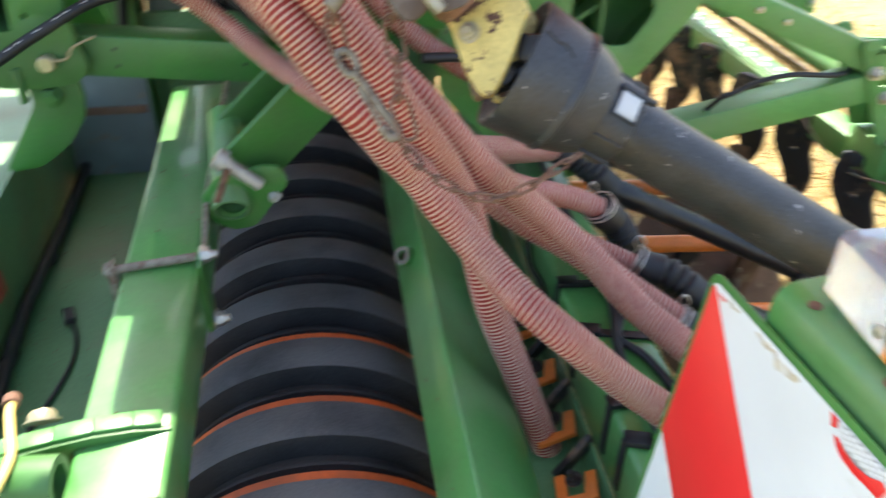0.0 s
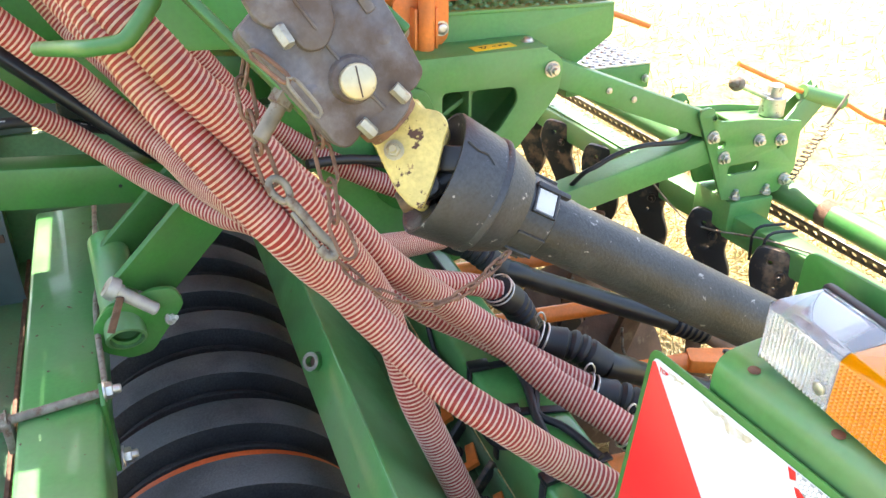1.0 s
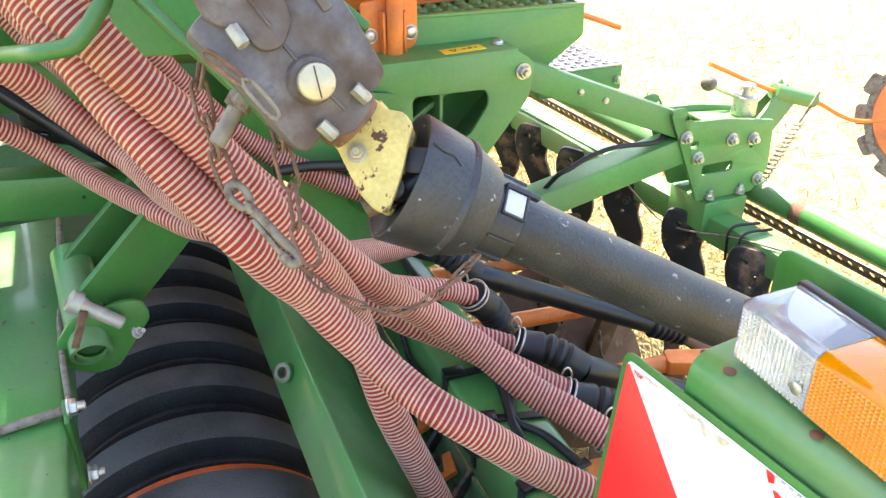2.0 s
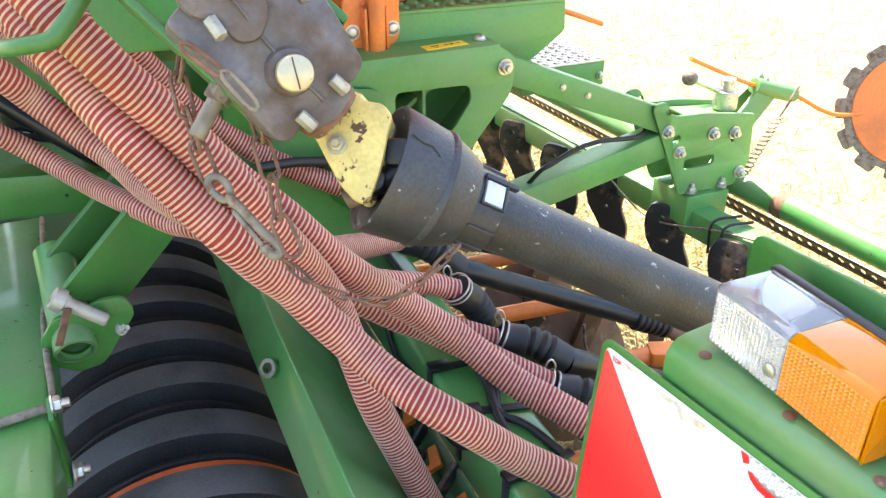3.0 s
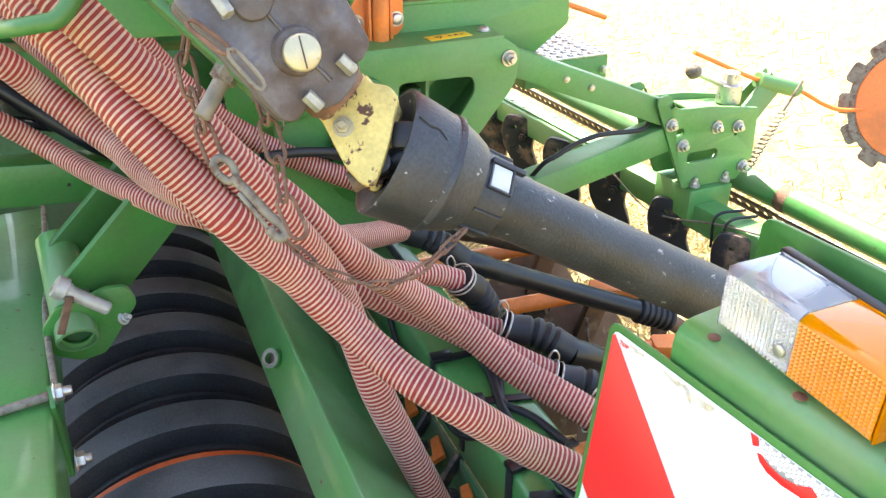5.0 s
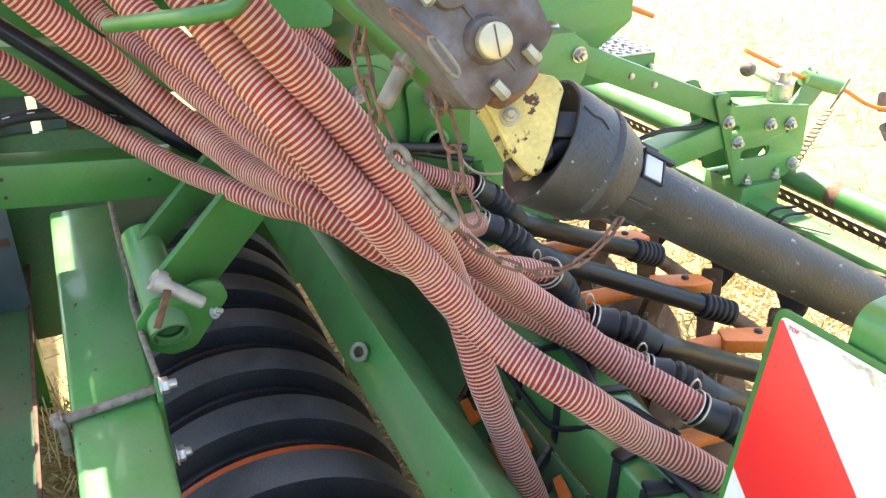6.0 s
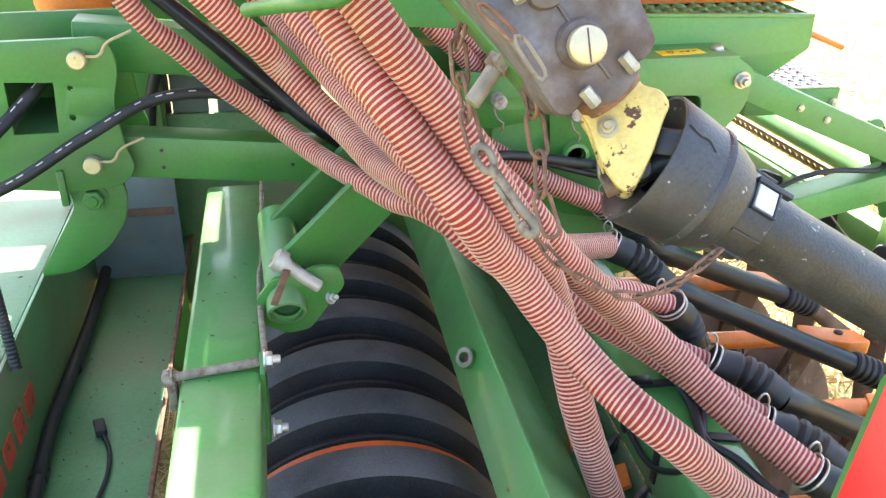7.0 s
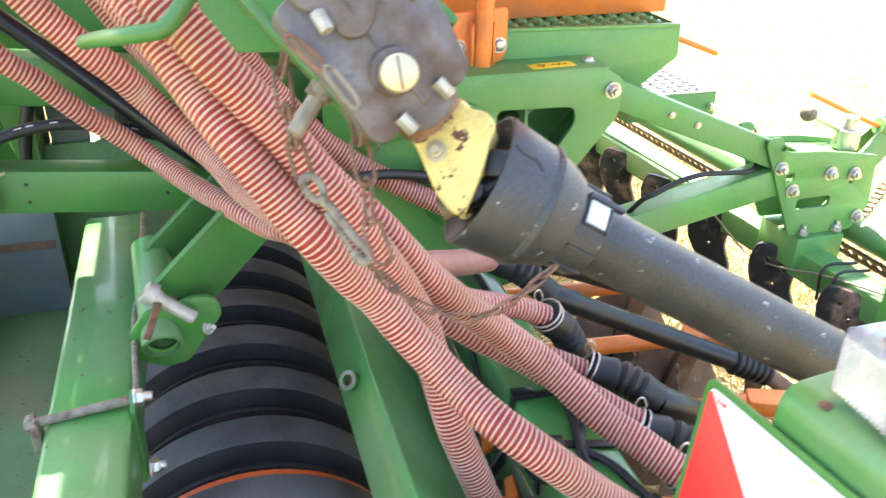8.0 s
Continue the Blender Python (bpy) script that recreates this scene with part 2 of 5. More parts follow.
def pipe(p0, p1, r, wall=0.004, n=24):
    p0, p1 = Vector(p0), Vector(p1)
    L = (p1 - p0).length
    return lathe([(0, r - wall), (0.001, r - 0.0005), (0.002, r), (L, r), (L, r - wall)], p0, p1 - p0, n, close=True)


def smooth(points, step=0.02):
    """A Catmull-Rom line through the points, evenly spaced."""
    P = [np.array(p, float) for p in points]
    P = [2 * P[0] - P[1], *P, 2 * P[-1] - P[-2]]
    out = []
    for a, b, c, d in zip(P, P[1:], P[2:], P[3:]):
        k = max(2, int(np.linalg.norm(c - b) / 0.004))
        for i in range(k):
            t = i / k
            out.append(0.5 * (2 * b + (c - a) * t + (2 * a - 5 * b + 4 * c - d) * t * t + (3 * b - a - 3 * c + d) * t ** 3))
    out.append(P[-2])
    out = np.array(out)
    s = np.r_[0, np.cumsum(np.linalg.norm(np.diff(out, axis=0), axis=1))]
    k = max(2, int(round(s[-1] / step)))
    q = np.linspace(0, s[-1], k + 1)
    return np.stack([np.interp(q, s, out[:, i]) for i in range(3)], 1)


def frames_along(line):
    t = np.gradient(line, axis=0)
    t /= np.linalg.norm(t, axis=1)[:, None]
    u = np.cross([0.3, 0.5, 0.8], t[0])
    us = []
    for k in t:
        u = u - k * (u @ k)
        u /= np.linalg.norm(u)
        us.append(u)
    us = np.array(us)
    return us, np.cross(t, us)


def sweep(line, radii, n=14, caps=True, mats=None):
    """A round skin along the line with a radius at each point."""
    u, v = frames_along(line)
    bm = bmesh.new()
    a = np.linspace(0, 2 * math.pi, n, endpoint=False)
    rings = []
    for p, uu, vv, r in zip(line, u, v, radii):
        rings.append([bm.verts.new(p + r * (math.cos(k) * uu + math.sin(k) * vv)) for k in a])
    for j, (r0, r1) in enumerate(zip(rings, rings[1:])):
        for i in range(n):
            f = bm.faces.new((r0[i], r0[(i + 1) % n], r1[(i + 1) % n], r1[i]))
            if mats:
                f.material_index = mats[j]
    if caps:
        bm.faces.new(rings[0][::-1])
        bm.faces.new(rings[-1])
    return bm


def cord(points, r, n=10, step=0.012):
    line = smooth(points, step)
    return sweep(line, [r] * len(line), n)


def plate(outline, o, ex, ey, th, holes=(), bev=0.0015):
    """A sheet of thickness th with holes, drawn in the plane of ex and ey from o. A hole: (x, y, radius) or a list of corners."""
    cu = bpy.data.curves.new("t", "CURVE")
    cu.dimensions, cu.fill_mode, cu.extrude, cu.bevel_depth, cu.bevel_resolution = "2D", "BOTH", th / 2 - bev, bev, 1
    loops = [outline]
    for h in holes:
        if len(h) == 3 and not isinstance(h[0], (tuple, list)):
            loops.append([(h[0] + h[2] * math.cos(i * math.pi / 10), h[1] + h[2] * math.sin(i * math.pi / 10)) for i in range(20)])
        else:
            loops.append(h)
    for lp in loops:
        sp = cu.splines.new("POLY")
        sp.points.add(len(lp) - 1)
        for pt, (x, y) in zip(sp.points, lp):
            pt.co = (x, y, 0, 1)
        sp.use_cyclic_u = True
    ob = bpy.data.objects.new("t", cu)
    scene.collection.objects.link(ob)
    dg = bpy.context.evaluated_depsgraph_get()
    me = bpy.data.meshes.new_from_object(ob.evaluated_get(dg))
    bm = bmesh.new()
    bm.from_mesh(me)
    bpy.data.objects.remove(ob)
    bpy.data.curves.remove(cu)
    bpy.data.meshes.remove(me)
    bmesh.ops.remove_doubles(bm, verts=bm.verts, dist=1e-5)
    x = Vector(ex).normalized()
    z = x.cross(Vector(ey)).normalized()
    y = z.cross(x)
    m = Matrix(((x[0], y[0], z[0], o[0]), (x[1], y[1], z[1], o[1]), (x[2], y[2], z[2], o[2]), (0, 0, 0, 1)))
    bmesh.ops.transform(bm, matrix=m, verts=bm.verts)
    return bm


def rounded(corners, r, k=4):
    """Rounds the corners of a polygon; r: one radius, or one for each corner."""
    out = []
    n = len(corners)
    rs = r if isinstance(r, (list, tuple)) else [r] * n
    for i in range(n):
        p, a, b = Vector(corners[i]), Vector(corners[i - 1]), Vector(corners[(i + 1) % n])
        if rs[i] <= 0:
            out.append(tuple(p))
            continue
        da, db = (a - p), (b - p)
        ra = min(rs[i], da.length * 0.45, db.length * 0.45)
        p0, p1 = p + da.normalized() * ra, p + db.normalized() * ra
        for j in range(k + 1):
            t = j / k
            out.append(tuple((1 - t) ** 2 * p0 + 2 * t * (1 - t) * p + t * t * p1))
    return out


def bolt(p, axis, r=0.012, stub=0.012):
    """A washer, a hexagon nut and the end of its thread."""
    p, a = Vector(p), Vector(axis).normalized()
    return join(lathe([(0, 0), (0, r * 1.3), (0.003, r * 1.3), (0.003, 0)], p, a, 20),
                lathe([(0.003, 0), (0.003, r * 0.95), (0.0045, r), (r * 0.9, r), (r * 0.9 + 0.002, r * 0.88), (r * 0.9 + 0.002, 0)], p, a, 6),
                lathe([(r * 0.8, r * 0.55), (r * 0.8 + stub, r * 0.55), (r * 0.8 + stub + 0.002, r * 0.45), (r * 0.8 + stub + 0.002, 0)], p, a, 12))


def cap_bolt(p, axis, r=0.011, h=0.009):
    """A domed bolt head on a washer."""
    return join(lathe([(0, 0), (0, r * 1.25), (0.0025, r * 1.25), (0.0025, 0)], p, axis, 20),
                lathe([(0.0025, r), (h * 0.6, r * 0.96), (h * 0.9, r * 0.75), (h, r * 0.35), (h, 0)], p, axis, 20))


BASE = {}


def thing(name, base, label, category, group="", kind=""):
    e = new(name)
    e.location = base
    e.empty_display_size = 0.05
    BASE[e] = Matrix.Translation(base).inverted()
    return tagged(e, label, category, group, kind)


def part(name, bm, material, parent=None, label=""):
    """Links a bmesh as one mesh object under a thing or under a part."""
    me = bpy.data.meshes.new(name)
    bm.to_mesh(me)
    bm.free()
    for m in material if isinstance(material, (list, tuple)) else [material]:
        me.materials.append(m)
    me.shade_smooth()
    me.set_sharp_from_angle(angle=radians(38))
    ob = new(name, me)
    if parent:
        ob.parent = parent
        ob.matrix_parent_inverse = BASE[parent] if parent in BASE else Matrix.Identity(4)
    return tagged(ob, label)


def single(name, bm, material, label, category, group="", kind=""):
    return tagged(part(name, bm, material), label, category, group, kind)


def ribbed(points, r, pitch):
    """The wall of a hose and the raised spiral that stiffens it."""
    line = smooth(points, 0.006)
    wall = sweep(line, [r - 0.0006] * len(line), 24)
    s = np.r_[0, np.cumsum(np.linalg.norm(np.diff(line, axis=0), axis=1))]
    turns = s[-1] / pitch
    k = int(turns * 22)
    q = np.linspace(0, s[-1], k + 1)
    u, v = frames_along(line)
    t = np.cross(u, v)
    at = lambda a: np.stack([np.interp(q, s, a[:, j]) for j in range(3)], 1)
    c, u, v, t = at(line), at(u), at(v), at(t)
    ang = q / pitch * 2 * math.pi
    out = u * np.cos(ang)[:, None] + v * np.sin(ang)[:, None]
    w = pitch * 0.235
    prof = ((-w, r - 0.0008), (-w * 0.75, r), (w * 0.75, r), (w, r - 0.0008))
    verts = np.stack([c + out * h + t * x for x, h in prof], 1).reshape(-1, 3)
    faces = [(4 * i + j, 4 * i + j + 1, 4 * i + j + 5, 4 * i + j + 4) for i in range(k) for j in range(3)]
    me = bpy.data.meshes.new("t")
    me.from_pydata(verts.tolist(), [], faces)
    rib = bmesh.new()
    rib.from_mesh(me)
    bpy.data.meshes.remove(me)
    return wall, rib


def hose(points, label, r=0.026, pitch=0.0071):
    t = thing("hose", points[-1], label, "hose", "seed hoses")
    wall, rib = ribbed(points, r, pitch)
    part("hose_wall", wall, HOSE_RED, t, "dull red flexible wall")
    part("spiral_rib", rib, HOSE_RIB, t, "cream plastic spiral rib")
    return t

# ---- ground ----
def soil_material():
    m = mat("stubble_soil", (0.25, 0.178, 0.070), 0.92, var=0.3, scale=1.6, dirt=(0.34, 0.265, 0.112), dirt_amount=0.85, soft=0.2, dirt_scale=9, bump=0.9, bump_scale=45, grain=0.45)
    n, l = m.node_tree.nodes, m.node_tree.links
    b = n["Principled BSDF"]
    was = b.inputs["Base Color"].links[0].from_socket
    co = n.new("ShaderNodeTexCoord")
    weeds = n.new("ShaderNodeTexNoise")
    weeds.inputs["Scale"].default_value, weeds.inputs["Detail"].default_value = 2.6, 7
    l.new(co.outputs["Object"], weeds.inputs["Vector"])
    fac = n.new("ShaderNodeMapRange")
    fac.inputs["From Min"].default_value, fac.inputs["From Max"].default_value, fac.inputs["To Max"].default_value = 0.50, 0.66, 0.75
    l.new(weeds.outputs["Fac"], fac.inputs["Value"])
    mix = n.new("ShaderNodeMix")
    mix.data_type = "RGBA"
    l.new(fac.outputs[0], mix.inputs["Factor"])
    l.new(was, mix.inputs["A"])
    mix.inputs["B"].default_value = (0.20, 0.235, 0.075, 1)
    l.new(mix.outputs["Result"], b.inputs["Base Color"])
    return m


GRASS = mat("weed_green", (0.33, 0.32, 0.13), 0.7, var=0.35, scale=3, grain=0.1)
STRAW = mat("straw", (0.46, 0.35, 0.17), 0.7, var=0.3, scale=3, grain=0.1)


def field():
    bm = bmesh.new()
    bmesh.ops.create_grid(bm, x_segments=110, y_segments=110, size=7, matrix=Matrix.Translation((3, 4, 0)))
    for v in bm.verts:
        edge = max(abs(v.co.x - 3), abs(v.co.y - 4)) / 7
        f = 1 - max(0, (edge - 0.85) / 0.15)
        v.co.z = f * (0.05 * noise.noise(v.co * 2.1) + 0.035 * noise.noise(v.co * 7)) - 0.03
    outer = [(-2500, -2500), (2500, -2500), (2500, 2500), (-2500, 2500)]
    inner = [(-4, -3), (10, -3), (10, 11), (-4, 11)]
    vo = [bm.verts.new((x, y, -0.03)) for x, y in outer]
    vi = [bm.verts.new((x, y, -0.03)) for x, y in inner]
    for i in range(4):
        bm.faces.new((vo[i], vo[(i + 1) % 4], vi[(i + 1) % 4], vi[i]))
    single("ground", bm, soil_material(), "dry harvested stubble field with pale straw litter", "field", kind="structure")


def straw_litter():
    rng = random.Random(4)
    verts, faces = [], []
    for i in range(26000):
        near = i < 14000
        x, y = (rng.uniform(0.2, 2.6), rng.uniform(0.6, 3.8)) if near else (2.2 + rng.gauss(0, 2.4), 3.5 + rng.gauss(0, 2.6))
        if near and i % 7 == 1:
            x, y = rng.uniform(-0.52, -0.30), rng.uniform(0.3, 2.2)
        if near and i % 9 == 0:
            x, y = rng.gauss(-0.9, 0.5), rng.gauss(1.6, 0.9)
        L, w = rng.uniform(0.04, 0.16) if near else rng.uniform(0.02, 0.08), rng.uniform(0.0014, 0.0030) * (1 if near else 1.2)
        a = rng.uniform(0, 2 * math.pi)
        tilt = abs(rng.gauss(0, 0.35)) if rng.random() < 0.85 else rng.uniform(0.8, 1.4)
        d = Vector((math.cos(a) * math.cos(tilt), math.sin(a) * math.cos(tilt), math.sin(tilt)))
        p = Vector((x, y, 0.012 + 0.05 * noise.noise(Vector((x, y, 0)) * 2.1) + rng.uniform(-0.03, 0.02)))
        u, v, _ = basis(d)
        k = len(verts)
        for q in (p, p + d * L):
            for j in range(3):
                verts.append(q + (u * math.cos(j * 2.094) + v * math.sin(j * 2.094)) * w)
        for j in range(3):
            faces.append((k + j, k + (j + 1) % 3, k + 3 + (j + 1) % 3, k + 3 + j))
    me = bpy.data.meshes.new("straw")
    me.from_pydata(verts, [], faces)
    me.materials.append(STRAW)
    tagged(new("straw", me), "loose pale straw and cut stalks lying on the stubble", "straw", kind="stuff")


def weeds():
    """Sparse green regrowth in tufts between the stubble."""
    rng = random.Random(9)
    verts, faces = [], []
    for i in range(160):
        x, y = rng.uniform(1.7, 8.5), rng.uniform(1.2, 10)
        for j in range(rng.randint(5, 16)):
            a, L = rng.uniform(0, 6.28), rng.uniform(0.04, 0.11)
            p = Vector((x + rng.gauss(0, 0.10), y + rng.gauss(0, 0.10), -0.03))
            d = Vector((math.cos(a), math.sin(a), 0))
            s = Vector((-d.y, d.x, 0)) * 0.0022
            k = len(verts)
            verts += [p - s, p + s, p + d * L * 0.35 + Vector((0, 0, L * 0.8)) + s * 0.8, p + d * L * 0.35 + Vector((0, 0, L * 0.8)) - s * 0.8, p + d * L + Vector((0, 0, L))]
            faces += [(k, k + 1, k + 2, k + 3), (k + 3, k + 2, k + 4)]
    me = bpy.data.meshes.new("weeds")
    me.from_pydata(verts, [], faces)
    me.materials.append(GRASS)
    tagged(new("weeds", me), "sparse yellow-green weeds growing through the stubble", "weeds", kind="stuff")


field()
straw_litter()
weeds()


# ---- seed hopper above and behind ----
def hopper():
    h = thing("seed_hopper", (0.33, 2.6, 0.0), "large orange seed hopper on a green frame above the drill", "hopper")
    # The tank is out of view; its size and overhang are set for shade.
    part("tank", block((0.5325, 2.57, 2.55), (1.495, 2.7, 1.6), bev=0.03), ORANGE, h, "orange painted sheet steel tank")
    # Unseen blocks added beside the tank; the gap between them lets sun through.
    part("tank_shoulder", block((-0.265, 2.72, 1.892), (0.098, 2.4, 0.285), bev=0.02), ORANGE, h)
    part("side_tank", block((-0.585, 2.72, 1.892), (0.25, 2.4, 0.285), bev=0.02), ORANGE, h, "unseen orange block that shades the trough")
    part("apron", block((0.69, 1.765, 1.42), (0.66, 0.05, 0.40), bev=0.006), ORANGE, h, "orange apron sheet behind the platform")
    part("apron_floor", block((0.69, 2.07, 1.61), (0.66, 0.60, 0.02), bev=0.004), ORANGE, h)
    # Unseen plate added to keep sun off the middle of the frame beam.
    part("bridge_plate", block((-0.388, 1.83, 1.775), (0.146, 0.46, 0.02), bev=0.003), GREEN, h)
    part("tank_base", block((0.12, 2.5, 1.72), (1.7, 0.12, 0.08), bev=0.01), GREEN, h)
    for x in (-0.3, 0.6):
        part("leg", bar((x, 2.6, -0.08), (x, 2.6, 1.72), 0.10, 0.10, up=(0, 1, 0)), GREEN, h)
    return h


hopper()


# ---- packer roller ----
def roller():
    XC, ZC, PITCH = -0.06, 0.246, 0.174
    r = thing("packer_roller", (XC, 1.2, 0), "packer roller of black rubber rings with orange steel spacers", "roller")
    ys = [1.117 + PITCH * i for i in range(-4, 7)]
    for y in ys:
        prof = [(-0.101, 0.20), (-0.100, 0.268), (-0.086, 0.274), (-0.084, 0.287), (-0.0785, 0.2885), (-0.077, 0.276), (-0.048, 0.270), (-0.042, 0.300), (-0.040, 0.3105), (-0.036, 0.3122), (0.000, 0.3138), (0.036, 0.3122), (0.041, 0.3105), (0.043, 0.300), (0.045, 0.20)]
        R = 0.300 if y < 1.2 else 0.287   # the newer spacers stand a little higher
        ring = lathe(prof, (XC, y, ZC), (0, 1, 0), 88)
        for f in ring.faces:
            p = f.calc_center_median()
            if math.hypot(p.x - XC, p.z - ZC) > 0.3095:
                f.material_index = 1
        part("tyre_ring", ring, (RUBBER, TREAD), r)
        part("spacer", lathe([(0.046, 0.20), (0.046, R - 0.003), (0.048, R), (0.066, R), (0.068, R - 0.003), (0.070, 0.20)], (XC, y, ZC), (0, 1, 0), 72), SPACER, r, "orange painted steel spacer ring")
    part("axle", rod((XC, 0.3, ZC), (XC, 2.3, ZC), 0.19, 40), BLACKSTEEL, r)
    return r


roller()


# ---- frame beams beside the roller ----
def front_beam():
    b = thing("frame_beam", (-0.287, 1.0, 0.665), "long green square steel frame beam beside the roller", "beam")
    part("tube", block((-0.2865, 0.93, 0.7275), (0.127, 1.86, 0.125), bev=0.010, seg=3), GREEN_WORN_SKYLIT, b)
    part("edge_strip", cord([(-0.222, 1.86, 0.796), (-0.222, 1.6, 0.797), (-0.219, 1.48, 0.797), (-0.226, 1.40, 0.797), (-0.224, 1.28, 0.797), (-0.216, 1.13, 0.797)], 0.0055), GREYIRON, b, "grey flattened cable tube along the beam")
    # strap plate on the roller side
    part("strap", plate([(0, 0), (0.055, 0), (0.06, 0.10), (0.03, 0.16), (0, 0.14)], (-0.2205, 1.085, 0.655), (0, 1, 0), (0, 0, 1), 0.008), GREEN, b)
    # gusset with hinge near the beam's end
    top = [(0.0, 0.793), (-0.035, 0.800), (-0.085, 0.804), (-0.135, 0.802), (-0.21, 0.797), (-0.40, 0.795)]
    along = Vector((1, 0.16, 0)).normalized()
    at = lambda p, lift: Vector((-0.240, 0.742, lift)) + along * p[0] + Vector((0, 0, p[1]))
    part("gusset", plate([*top, (-0.40, 0.72), (-0.12, 0.72), (-0.115, 0.789)], (-0.240, 0.727, 0), along, (0, 0, 1), 0.010), GREEN, b)
    part("gusset_flange", join(*[bar(at(p, 0.003), at(q, 0.003), 0.028, 0.009, bev=0.002) for p, q in zip(top, top[1:])]), GREEN_WORN_SKYLIT, b)
    part("hinge_eye", pipe((-0.50, 0.655, 0.80), (-0.35, 0.645, 0.80), 0.035, 0.012), GREEN, b)
    part("gusset_bolt", cap_bolt((-0.395, 0.752, 0.800), (-0.1, 0.75, 0.6), 0.019, 0.018), BRASS, b)
    return b


front_beam()


def soil_crumbs():
    """Crumbs of dry soil and chaff that lie on the beam, the trough floor and the lamp bracket."""
    rng = random.Random(5)
    verts, faces = [], []
    spots = [(-0.345, -0.23, 0.3, 1.8, 0.7905, 34), (-0.67, -0.47, 0.5, 1.9, 0.4515, 130), (-1.2, -0.70, 0.6, 1.9, 0.7065, 60)]
    for x0, x1, y0, y1, z, n in spots:
        for i in range(n):
            c = Vector((rng.uniform(x0, x1), rng.uniform(y0, y1), z))
            s = rng.uniform(0.0008, 0.0024)
            L = s * rng.uniform(1, 4)
            a = rng.uniform(0, 3.14)
            d, e = Vector((math.cos(a), math.sin(a), 0)) * L, Vector((-math.sin(a), math.cos(a), 0)) * s
            k = len(verts)
            verts += [c - d, c + e, c + d, c - e, c + Vector((0, 0, s))]
            faces += [(k + j, k + (j + 1) % 4, k + 4) for j in range(4)]
    me = bpy.data.meshes.new("soil_crumbs")
    me.from_pydata(verts, [], faces)
    me.materials.append(SOILDISC)
    tagged(new("soil_crumbs", me), "dry soil crumbs and chaff scattered on the green sheets", "dirt", kind="stuff")


soil_crumbs()


def u_bolt():
    u = thing("u_bolt", (-0.29, 1.115, 0.79), "grey steel clamp bolt across the green beam", "bolt")
    part("shank", rod((-0.375, 1.094, 0.797), (-0.205, 1.112, 0.803), 0.0075), GREYIRON, u)
    part("nut", join(bolt((-0.218, 1.112, 0.803), (1, 0, 0), 0.014, 0.014)), ZINC, u)
    part("head", join(bolt((-0.36, 1.0955, 0.797), (-1, -0.1, 0), 0.014, 0.004), block((-0.362, 1.094, 0.772), (0.014, 0.03, 0.06), bev=0.003)), GREYIRON, u)
    part("lower_nut", bolt((-0.212, 1.103, 0.667), (1, 0, 0), 0.014, 0.012), ZINC, u)
    return u


u_bolt()


def rear_beam():
    b = thing("frame_beam", (0.2, 1.1, 0.6), "green steel frame beam with a raised ridge along the roller", "beam")
    prof = rounded([(0.170, 0.760), (0.287, 0.617), (0.235, 0.570), (0.128, 0.655)], 0.005)
    part("tube", plate([(x, z) for x, z in prof], (0, 1.12, 0), (1, 0, 0), (0, 0, 1), 1.76), GREEN_WORN_SKYLIT, b)
    part("ridge", cord([(0.170, 0.25, 0.7595), (0.170, 1.1, 0.7598), (0.170, 1.99, 0.7595)], 0.0022, 8, 0.05), GREEN_WORN_SKYLIT, b, "worn paint along the ridge")
    n = Vector((-0.66, -0.50, 0.56)).normalized()
    c = Vector((0.152, 1.192, 0.706))
    part("boss", pipe(c, c + n * 0.028, 0.0185, 0.008), GREEN_WORN_SKYLIT, b)
    part("boss_ring", pipe(c + n * 0.0275, c + n * 0.030, 0.0175, 0.007), GREYIRON, b)
    part("bore", lathe([(0, 0), (0, 0.0105), (0.014, 0.0105), (0.014, 0)], c, n, 16), RUSTY, b)
    return b


rear_beam()


# ---- linkage at the far end ----
def pin_with_clip(p, label="zinc pin with a bent wire clip"):
    p = Vector(p)
    t = thing("linkage_pin", p, label, "pin", "linkage pins")
    part("head", rod(p, p + Vector((0, -0.022, 0)), 0.017, 20, 0.003), BRASS, t)
    part("clip", cord([p + Vector((0.012, -0.012, 0.006)), p + Vector((0.04, -0.016, 0.008)), p + Vector((0.055, -0.012, 0.03)), p + Vector((0.10, -0.01, 0.05))], 0.0028, 8), WIRE, t)
    return t


